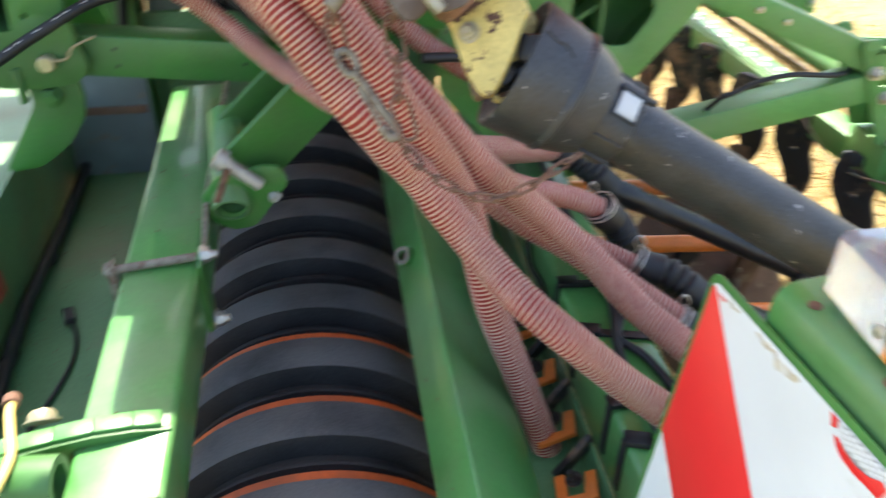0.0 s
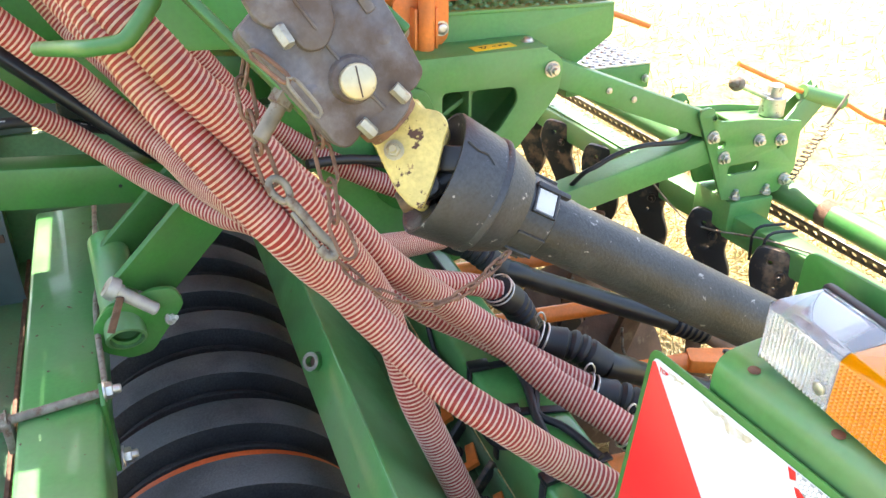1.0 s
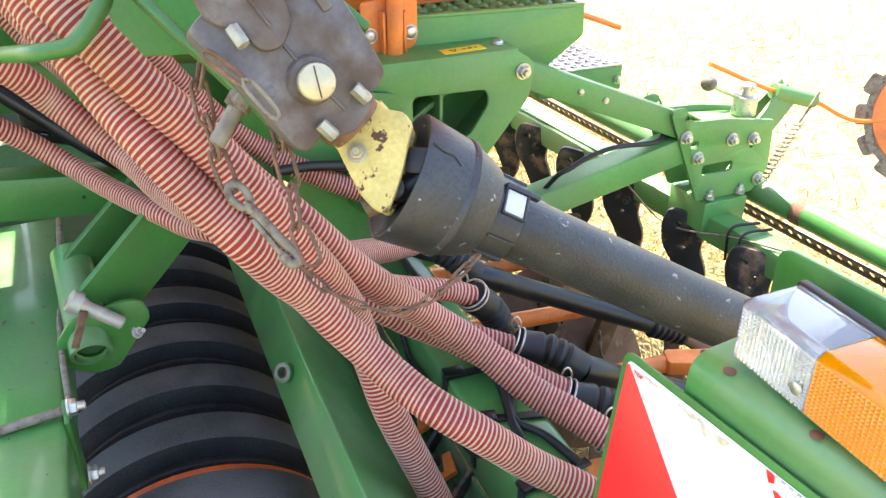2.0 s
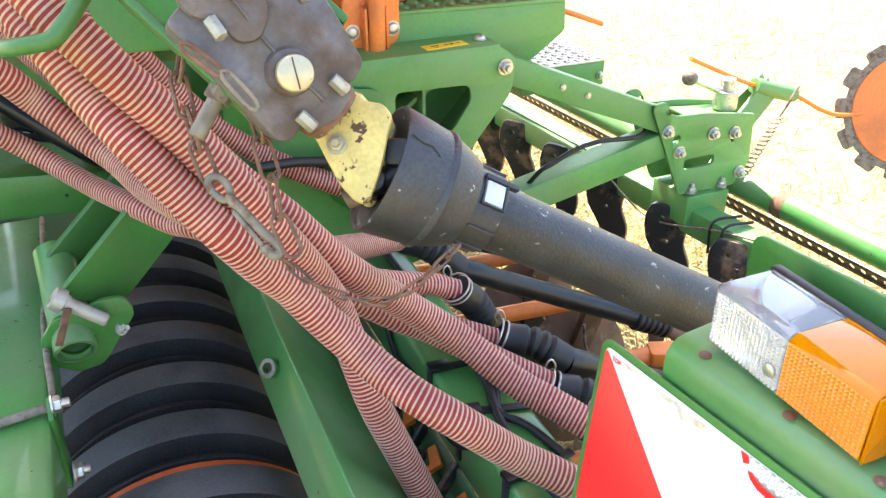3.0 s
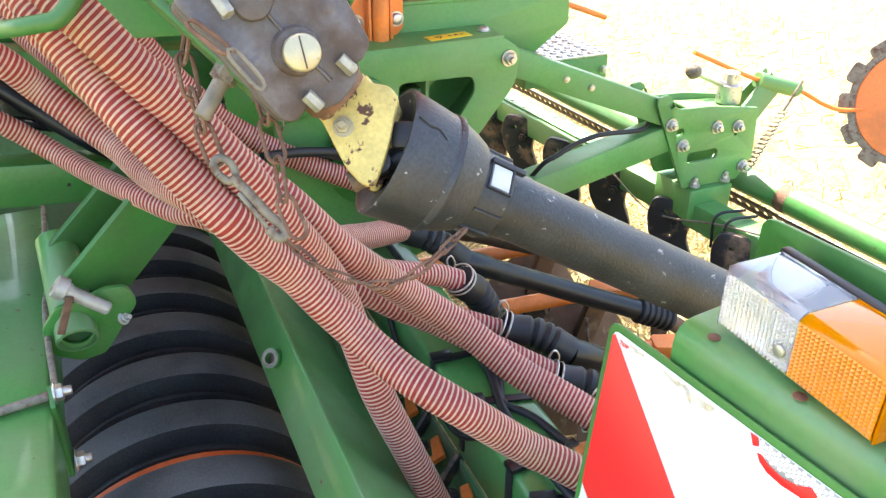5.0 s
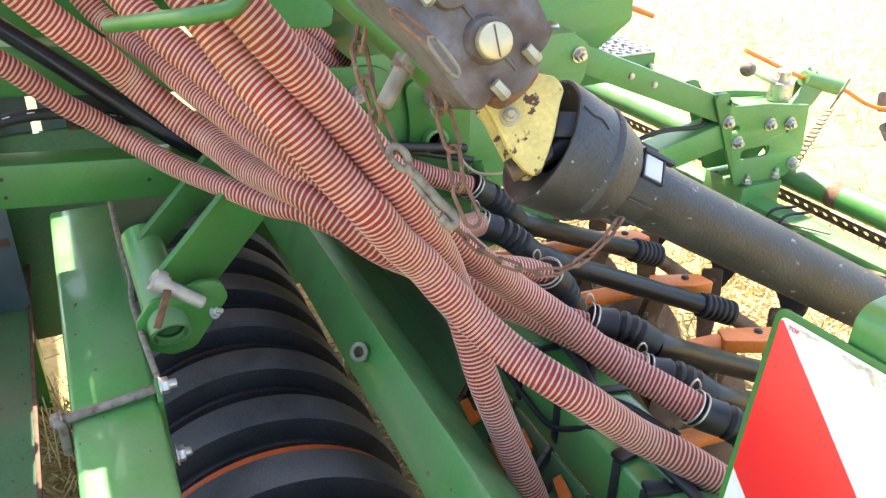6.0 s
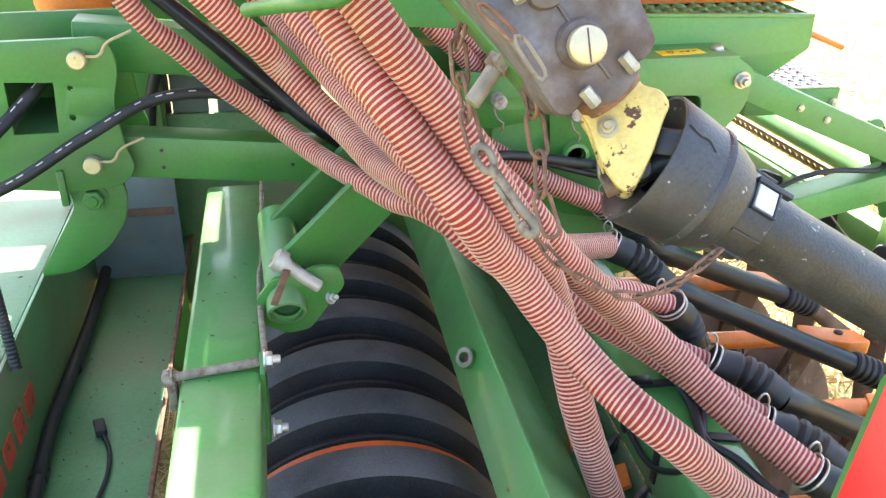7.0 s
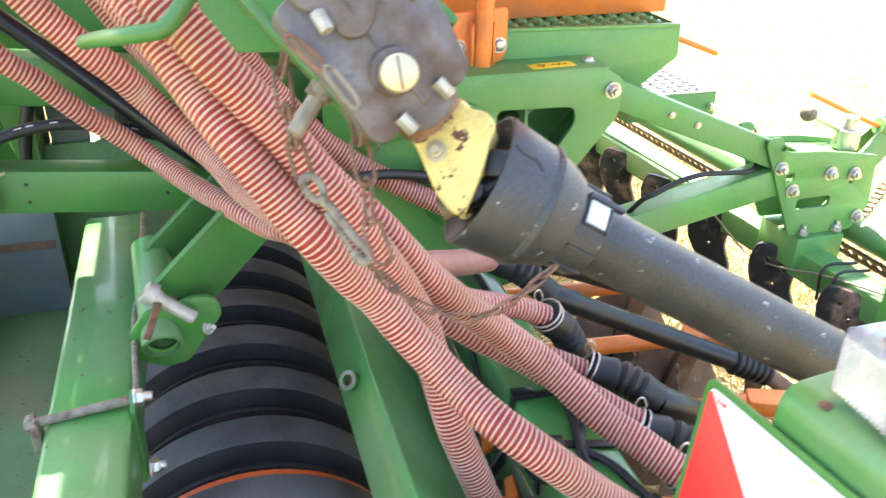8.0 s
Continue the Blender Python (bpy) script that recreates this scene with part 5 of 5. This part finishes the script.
# ---- rear frame, platform and harrow ----
def rear_frame():
    t = thing("drill_chassis", (0.6, 1.55, 0.9), "green welded drill chassis with a triangular opening", "chassis")
    out = rounded([(0.25, 1.165), (0.755, 1.165), (0.80, 1.135), (0.79, 1.06), (0.665, 0.905), (0.52, 0.76), (0.36, 0.78), (0.25, 0.9)], 0.02)
    hole = rounded([(0.515, 1.094), (0.688, 1.090), (0.696, 1.055), (0.648, 0.985), (0.60, 0.985), (0.515, 1.03)], 0.016)
    # The sunlit copy of the green lightens the chassis on its sunny side.
    part("side_plate", plate(out, (0, 1.503, 0), (1, 0, 0), (0, 0, 1), 0.010, [hole]), GREEN_SUNLIT, t)
    part("far_plate", plate(out, (0, 1.66, 0), (1, 0, 0), (0, 0, 1), 0.010), GREEN_SUNLIT, t)
    part("top_sheet", block((0.505, 1.578, 1.1655), (0.51, 0.160, 0.008), bev=0.003), GREEN_SUNLIT, t)
    part("under_sheet", bar((0.53, 1.58, 0.772), (0.788, 1.58, 1.055), 0.147, 0.008), GREEN_SUNLIT, t)
    part("rib", block((0.60, 1.60, 1.04), (0.008, 0.11, 0.16), bev=0.001), GREEN_SUNLIT, t)
    part("inner_stay", bar((0.50, 1.60, 0.98), (0.68, 1.60, 1.10), 0.012, 0.05, up=(0, 1, 0)), GREEN_SUNLIT, t)
    part("bolt", bolt((0.772, 1.497, 1.119), (0, -1, 0), 0.014, 0.010), ZINC, t)
    part("top_bolt", cap_bolt((0.735, 1.55, 1.170), (0, 0, 1), 0.012), ZINC, t)
    lab = part("warning_label", block((0.645, 1.535, 1.1702), (0.10, 0.034, 0.0012), (1, 0.1, 0), (-0.1, 1, 0), bev=0.0003), LABEL_Y, t, "yellow warning label")
    tri = lathe([(0, 0.011), (0.0005, 0.011), (0.0005, 0.007), (0, 0.007)], (0.622, 1.5325, 1.1710), (0, 0, 1), 3)
    part("pictogram", join(tri, *[block((0.648 + 0.014 * i, 1.5350 + 0.0015 * i, 1.1712), (0.009, 0.003 + 0.003 * (i % 2), 0.0006), (1, 0.5 * (i % 2), 0), (-0.1, 1, 0), bev=0) for i in range(3)]), INK, lab)
    return t


rear_frame()


def boss_plate():
    t = thing("hitch_plate", (0.45, 1.488, 0.84), "green upright hitch plate with pins and a round bushing", "plate")
    out = rounded([(0.355, 1.105), (0.40, 1.122), (0.47, 1.112), (0.50, 1.05), (0.50, 0.90), (0.585, 0.85), (0.56, 0.82), (0.40, 0.85), (0.358, 0.89), (0.366, 1.02)], 0.018)
    part("plate", plate(out, (0, 1.487, 0), (1, 0, 0), (0, 0, 1), 0.014, [(0.418, 0.983, 0.019)]), GREEN, t)
    part("side_lug", plate(rounded([(0.16, 1.16), (0.30, 1.150), (0.345, 1.115), (0.342, 1.06), (0.24, 1.045), (0.16, 1.07)], 0.02), (0, 1.4885, 0), (1, 0, 0), (0, 0, 1), 0.012, [(0.315, 1.095, 0.014)]), GREEN, t)
    part("bushing", pipe((0.418, 1.462, 0.983), (0.418, 1.502, 0.983), 0.027, 0.007), GREEN_WORN_SKYLIT, t)
    part("bore", lathe([(0, 0), (0, 0.0195), (0.002, 0.0195), (0.002, 0)], (0.418, 1.500, 0.983), (0, -1, 0), 24), BLACKSTEEL, t, "dark hollow of the bushing")
    for x, z in ((0.250, 1.105), (0.408, 1.074)):
        pin = part("pin", rod((x, 1.49, z), (x, 1.452, z), 0.0145, 20, 0.003), WORNPIN, t, "weathered zinc pin")
        part("pin_clip", cord([(x - 0.01, 1.460, z - 0.012), (x - 0.006, 1.452, z - 0.03), (x + 0.008, 1.450, z - 0.04), (x + 0.004, 1.455, z - 0.06)], 0.0022, 8), GREYIRON, pin)
    part("brace_bar", bar((0.515, 1.47, 0.92), (0.56, 1.44, 0.74), 0.016, 0.026), GREEN, t)
    return t


boss_plate()


def platform():
    t = thing("loading_platform", (0.65, 1.8, 1.08), "green loading platform with punched tread plates", "platform")
    out = rounded([(0.33, 1.236), (0.976, 1.222), (0.980, 1.152), (0.876, 1.080), (0.33, 1.080)], [0.002, 0.004, 0.01, 0.01, 0.002])
    # Platform sheets take the green with sunlight in its colour.
    part("front_sheet", plate(out, (0, 1.603, 0), (1, 0, 0), (0, 0, 1), 0.006), GREEN_SUNLIT, t)
    part("end_sheet", block((0.976, 1.85, 1.187), (0.006, 0.49, 0.07), bev=0.002), GREEN_SUNLIT, t)
    part("bottom_sheet", block((0.60, 1.85, 1.083), (0.54, 0.49, 0.006), bev=0.002), GREEN_SUNLIT, t)
    part("top_lip", bar((0.33, 1.603, 1.236), (0.976, 1.603, 1.222), 0.014, 0.008, bev=0.002), GREEN_SUNLIT, t)
    part("tread_plate", block((0.652, 1.85, 1.213), (0.64, 0.48, 0.006), bev=0.002), GREEN_WORN_SKYLIT, t)
    cell = lathe([(0.0, 0.016), (0.005, 0.013), (0.007, 0.008), (0.001, 0.005)], (0, 0, 0), (0, 0, 1), 10)
    me = None
    for i in range(17):
        for j in range(5):
            if me is None:
                first = part("tread_cell", cell, GREEN_WORN_SKYLIT, t)
                me = first.data
                ob = first
            else:
                ob = tagged(new("tread_cell", me))
                ob.parent, ob.matrix_parent_inverse = t, BASE[t]
            ob.location = (0.355 + 0.037 * i, 1.625 + 0.036 * j, 1.2165)
    return t


platform()


def step():
    t = thing("step", (1.2, 1.95, 0.85), "lower green step with a punched tread", "step")
    part("stay", bar((1.1, 2.05, 0.90), (0.9, 1.95, 1.085), 0.05, 0.03), GREEN_SUNLIT, t)
    part("tray", block((1.17, 2.02, 0.925), (0.27, 0.26, 0.07), bev=0.004), GREEN_SUNLIT, t)
    deck = block((1.17, 2.02, 0.963), (0.27, 0.26, 0.005), bev=0.001)
    for i in range(8):
        for j in range(7):
            deck = join(deck, lathe([(0.0, 0.014), (0.005, 0.011), (0.006, 0.007), (0.001, 0.005)], (1.055 + 0.034 * i, 1.91 + 0.036 * j, 0.965), (0, 0, 1), 8))
    part("tread", deck, ZINC, t, "bright worn punched tread")
    part("bolt", cap_bolt((1.29, 1.888, 0.92), (0, -1, 0), 0.010), ZINC, t)
    return t


step()


def railing_post():
    t = thing("railing_post", (0.505, 1.57, 1.14), "orange railing post bolted to the platform", "post")
    part("post", rod((0.504, 1.566, 1.145), (0.512, 1.566, 1.75), 0.0178), ORANGE, t)
    out = rounded([(-0.062, 0.0), (-0.062, 0.096), (0.059, 0.105), (0.059, 0.01), (0.022, -0.027), (-0.032, -0.032)], 0.01)
    part("bracket", plate(out, (0.504, 1.594, 1.175), (1, 0, 0), (0, 0, 1), 0.008), ORANGE, t)
    for x in (0.482, 0.528):
        part("gusset", block((x, 1.580, 1.207), (0.006, 0.032, 0.096), bev=0.001), ORANGE, t)
    for x in (0.459, 0.548):
        part("bolt", cap_bolt((x, 1.590, 1.204), (0, -1, 0), 0.013), ZINC, t)
    return t


railing_post()


def adjuster():
    t = thing("harrow_linkage", (1.36, 1.51, 0.75), "green harrow linkage of two arms and slotted adjuster plates", "linkage")
    # Harrow arms and plates too: the sun on them is partly painted.
    part("upper_arm", bar((0.775, 1.535, 1.110), (1.24, 1.535, 0.915), 0.05, 0.062, bev=0.004), GREEN_SUNLIT, t)
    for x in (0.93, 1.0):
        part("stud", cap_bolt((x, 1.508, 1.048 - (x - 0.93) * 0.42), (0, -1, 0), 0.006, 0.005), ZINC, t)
    part("lower_arm", bar((0.52, 1.54, 0.70), (1.25, 1.54, 0.855), 0.07, 0.072, bev=0.006), GREEN_SUNLIT, t)
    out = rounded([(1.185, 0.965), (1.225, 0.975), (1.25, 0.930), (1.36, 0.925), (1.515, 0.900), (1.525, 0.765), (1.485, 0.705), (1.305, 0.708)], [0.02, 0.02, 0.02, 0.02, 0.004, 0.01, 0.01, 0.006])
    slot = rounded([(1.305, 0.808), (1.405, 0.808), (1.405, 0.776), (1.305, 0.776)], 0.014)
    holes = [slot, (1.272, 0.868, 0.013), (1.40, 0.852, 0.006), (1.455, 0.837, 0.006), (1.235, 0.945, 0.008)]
    part("front_plate", plate(out, (0, 1.503, 0), (1, 0, 0), (0, 0, 1), 0.010, holes), GREEN_SUNLIT, t)
    part("back_plate", plate(out, (0, 1.62, 0), (1, 0, 0), (0, 0, 1), 0.010, holes), GREEN_SUNLIT, t)
    part("bridge", block((1.40, 1.56, 0.900), (0.16, 0.11, 0.010), (1, 0, -0.1), (0, 1, 0), bev=0.003), GREEN_SUNLIT, t)
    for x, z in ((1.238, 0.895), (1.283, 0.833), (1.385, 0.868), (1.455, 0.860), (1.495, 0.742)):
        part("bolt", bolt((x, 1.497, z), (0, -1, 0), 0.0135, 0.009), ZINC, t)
    part("clamp_block", block((1.395, 1.56, 0.655), (0.14, 0.15, 0.09), bev=0.006), GREEN_SUNLIT, t)
    for x in (1.34, 1.44):
        part("clamp_bolt", bolt((x, 1.495, 0.712), (0, -0.2, 1), 0.012, 0.012), ZINC, t)
    return t


adjuster()


def lever():
    t = thing("adjuster_lever", (1.46, 1.55, 0.92), "zinc adjusting lever with a grey ball knob", "lever")
    part("pivot", join(rod((1.465, 1.56, 0.905), (1.465, 1.56, 0.955), 0.032), rod((1.465, 1.56, 0.95), (1.465, 1.56, 0.985), 0.020)), ZINC, t)
    part("rod", rod((1.46, 1.56, 0.945), (1.345, 1.57, 0.998), 0.008), ZINC, t)
    part("knob", lathe([(0.021 - 0.021 * math.cos(k * math.pi / 10), 0.021 * math.sin(k * math.pi / 10)) for k in range(11)], (1.365, 1.57, 0.990), (-0.9, 0.05, 0.42), 20), GREYIRON, t, "sun-bleached grey ball knob")
    return t


lever()


def marker():
    t = thing("row_marker", (1.7, 1.6, 0.7), "green marker arm with an orange rod and toothed orange disc", "row marker")
    part("arm", bar((1.50, 1.60, 0.74), (1.72, 1.66, 0.90), 0.012, 0.075, up=(0.7, 0.0, -0.7), bev=0.003), GREEN_SUNLIT, t)
    part("arm", bar((1.515, 1.68, 0.74), (1.735, 1.70, 0.90), 0.012, 0.075, up=(0.7, 0.0, -0.7), bev=0.003), GREEN_SUNLIT, t)
    part("sleeve", rod((1.655, 1.66, 0.911), (1.812, 1.66, 0.862), 0.023), GREEN_SUNLIT, t)
    part("rod", cord([(1.416, 1.66, 1.016), (1.655, 1.66, 0.911), (1.812, 1.66, 0.862), (1.944, 1.66, 0.795), (2.023, 1.64, 0.775), (2.14, 1.57, 0.800)], 0.0066), ORANGE, t, "orange round rod")
    part("rod_tip", rod((1.10, 1.95, 1.135), (1.324, 1.95, 1.051), 0.0085), ORANGE, t)
    c, ax = Vector((2.180, 1.545, 0.800)), Vector((-0.55, -0.75, 0.30)).normalized()
    u, v, _ = basis(ax)
    pts = []
    for k in range(13):
        a0 = 2 * math.pi * k / 13
        for da, r in ((0.0, 0.188), (0.13, 0.188), (0.15, 0.210), (0.19, 0.215), (0.39, 0.215), (0.43, 0.210), (0.45, 0.188)):
            pts.append((r * math.cos(a0 + da), r * math.sin(a0 + da)))
    part("toothed_rim", plate(pts, c, u, v, 0.006, [(0, 0, 0.155)]), GREYIRON, t, "worn bare steel teeth")
    part("disc", lathe([(0.0, 0), (0.0, 0.168), (0.004, 0.166), (0.012, 0.09), (0.012, 0)], c + ax * 0.002, ax, 48), ORANGE, t)
    part("hub", lathe([(0.0, 0.07), (0.008, 0.068), (0.010, 0.05), (0.010, 0)], c + ax * 0.012, ax, 32), ORANGE, t)
    sp = [(1.56 + 0.012 * math.cos(a) + 0.0011 * a, 1.56 + 0.012 * math.sin(a), 0.66 + 0.0019 * a) for a in np.arange(0, 2 * math.pi * 16, 0.5)]
    part("spring", join(sweep(np.array(sp), [0.0022] * len(sp), 6), cord([(1.67, 1.56, 0.85), (1.69, 1.56, 0.88), (1.72, 1.56, 0.93)], 0.004)), GREYIRON, t, "grey coil spring")
    return t


marker()


def harrow():
    t = thing("harrow_beam", (1.37, 1.9, 0.62), "green harrow beam with curved black tines", "beam")
    p0, p1 = Vector((1.25, 2.75, 0.62)), Vector((1.45, 0.85, 0.62))
    d = (p1 - p0).normalized()
    part("tube", bar(p0, p1, 0.075, 0.075, bev=0.006), GREEN_SUNLIT, t)
    part("tread_strip", bar(p0 + Vector((0.01, 0, 0.042)), p0 + d * 0.9 + Vector((0.01, 0, 0.042)), 0.07, 0.006, bev=0.001), GREEN_WORN_SKYLIT, t)
    for k in range(22):
        part("punched_cell", lathe([(0, 0.014), (0.002, 0.012), (0.002, 0.006), (0.0005, 0.004)], p0 + d * (0.03 + 0.04 * k) + Vector((0.01 + 0.014 * (k % 2 * 2 - 1), 0, 0.046)), (0, 0, 1), 10), ZINC, t)
    part("wire", cord([p0 + d * 0.9 + Vector((-0.05, -0.03, 0.02)), p0 + d * 1.1 + Vector((-0.06, -0.05, -0.03)), p0 + d * 1.35 + Vector((-0.05, -0.03, 0.03)), p0 + d * 1.5 + Vector((-0.02, -0.02, 0.05))], 0.003), GREYIRON, t)
    part("cable_tie", join(cord([p0 + d * 1.36 + Vector((-0.05, 0, -0.045)), p0 + d * 1.36 + Vector((-0.048, 0, 0.045)), p0 + d * 1.36 + Vector((0.045, 0, 0.044))], 0.004), cord([p0 + d * 1.40 + Vector((-0.05, 0, -0.045)), p0 + d * 1.40 + Vector((-0.048, 0, 0.045)), p0 + d * 1.40 + Vector((0.045, 0, 0.044))], 0.004)), BLACK, t)
    for k, s in enumerate((0.06, 0.27, 0.46, 0.70, 0.94, 1.20, 1.44, 1.68)):
        q = p0 + d * s + Vector((-0.048, 0, -0.005))
        ex = Vector((0.62, -0.78, 0))
        side = rounded([(-0.045, 0.030), (0.040, 0.025), (0.058, -0.02), (0.050, -0.075), (0.078, -0.135), (0.075, -0.185), (0.045, -0.245), (0.012, -0.250), (0.020, -0.185), (-0.012, -0.125), (-0.048, -0.075), (-0.058, -0.02)], 0.02)
        ob = part("tine", plate(side, q, ex, (0.1, 0, 1), 0.020, [(-0.012, -0.008, 0.010), (0.010, -0.075, 0.008)], bev=0.004), BLACKSTEEL, t, "black curved steel tine")
        b = q + ex * 0.032 + Vector((-0.02, 0, -0.19))
        n = Vector((-0.78, -0.62, 0))
        part("tip", join(plate(rounded([(-0.030, 0.0), (0.024, 0.01), (0.034, -0.12), (0.022, -0.27), (-0.002, -0.28), (-0.022, -0.13)], 0.01), b + n * 0.012, ex, (0.06, 0, 1), 0.010, bev=0.002), cap_bolt(b + n * 0.018 + Vector((0, 0, -0.03)), n, 0.010, 0.008)), SOILDISC, ob, "bare worn steel tip")
        part("tine_nut", bolt(q + n * 0.010 + ex * 0.02 + Vector((0, 0, -0.035)), n, 0.013, 0.010), BLACKSTEEL, ob)
    return t


harrow()


def rail():
    t = thing("perforated_rail", (1.55, 1.7, 0.6), "green tube rail with a black perforated strip", "rail")
    p0, p1 = Vector((1.40, 3.0, 0.685)), Vector((1.60, 0.80, 0.685))
    d = (p1 - p0).normalized()
    part("tube", rod(p0, p1, 0.036, 24), GREEN_WORN_SKYLIT, t)
    L = (p1 - p0).length
    for k in (1.30, 1.62, 1.98):
        part("worn_band", lathe([(0, 0.0362), (0.0, 0.0366), (0.035, 0.0366), (0.035, 0.0362)], p0 + d * k, d, 24), RUSTY, t, "brown worn band")
    holes = [(0.03 + 0.031 * i, 0.0, 0.0085) for i in range(int(L / 0.031) - 1)]
    n = d.cross(Vector((0, 0, 1))).normalized()
    part("strip", plate([(0, -0.022), (L, -0.022), (L, 0.022), (0, 0.022)], p0 + Vector((-0.035, 0, -0.045)), d, Vector((-0.45, 0, 0.9)), 0.004, holes, 0.0005), BLACKSTEEL, t, "black perforated strip")
    return t


rail()
hydraulic_hose([(0.86, 1.56, 0.77), (0.879, 1.50, 0.852), (0.905, 1.49, 0.869), (0.959, 1.49, 0.893), (1.032, 1.49, 0.905), (1.15, 1.50, 0.895), (1.22, 1.56, 0.89)], 0.006, "black hydraulic hose arched over the lower harrow arm", False)
hydraulic_hose([(0.20, 1.40, 1.02), (0.28, 1.42, 1.01), (0.38, 1.44, 0.985), (0.48, 1.46, 0.96)], 0.010, "black hydraulic hose behind the gearbox", False)

hydraulic_hose([(0.22, 1.46, 0.99), (0.32, 1.45, 0.985), (0.42, 1.455, 0.955), (0.50, 1.46, 0.93)], 0.007, "thin black hydraulic hose behind the gearbox", False)
single("tan_wire", cord([(0.455, 1.44, 0.985), (0.462, 1.435, 0.945), (0.49, 1.42, 0.918), (0.53, 1.41, 0.912), (0.56, 1.42, 0.908)], 0.0035, 8), WIRE, "bent tan wire beside the hitch plate", "wire")


def fan_housing():
    t = thing("fan_housing", (-0.61, 2.17, 1.23), "rounded orange plastic housing above the linkage", "housing")
    part("dome", lathe([(-0.10, 0.05), (-0.09, 0.078), (-0.03, 0.085), (0.02, 0.082), (0.05, 0.064), (0.068, 0.035), (0.074, 0.0)], (-0.610, 2.03, 1.202), (0.1, -1, 0.1), 36), ORANGE, t)
    part("flange", rod((-0.618, 2.11, 1.205), (-0.622, 2.175, 1.20), 0.06, 28), BLACKSTEEL, t)
    return t


fan_housing()


def front_frame():
    t = thing("front_frame", (-0.3, 2.2, 0.0), "dark green front frame panels behind the linkage", "frame")
    part("cross_panel", block((-0.12, 2.28, 0.52), (0.95, 0.02, 0.62), bev=0.004), GREEN_DUSTY, t)
    part("pale_sheet", block((-0.412, 2.292, 0.91), (0.098, 0.012, 0.26), bev=0.003), BLUEGREY, t, "blue-grey painted sheet")
    part("pale_sheet", block((-0.195, 2.292, 0.93), (0.29, 0.012, 0.30), bev=0.003), BLUEGREY, t, "blue-grey painted sheet")
    # Added black panel: stands in for the darkness behind the arms.
    part("dark_sheet", block((-0.555, 2.300, 0.95), (0.18, 0.012, 0.34), bev=0.003), BLACKSTEEL, t, "dark panel added to close a bright gap")
    part("dark_pipe", cord([(-0.53, 2.22, 0.70), (-0.50, 2.20, 0.90), (-0.44, 2.21, 1.08)], 0.016), BLACK, t, "black hose hanging behind the linkage")
    part("upright", bar((-0.55, 2.25, -0.08), (-0.55, 2.25, 1.7), 0.14, 0.10, up=(0, 1, 0)), GREEN, t)
    part("upright", bar((0.16, 2.25, -0.08), (0.16, 2.25, 1.7), 0.14, 0.10, up=(0, 1, 0)), GREEN, t)
    part("cross_tube", bar((-0.9, 2.22, 1.22), (0.45, 2.22, 1.22), 0.10, 0.26), GREEN, t)
    # Added panel that hides the sunlit ground and keeps this gap dark.
    part("back_panel", block((0.34, 2.34, 0.86), (0.50, 0.012, 0.58), bev=0.003), GREEN_DUSTY, t)
    part("dark_box", block((-0.20, 2.20, 0.98), (0.16, 0.14, 0.22), bev=0.01), BLACKSTEEL, t)
    return t


front_frame()
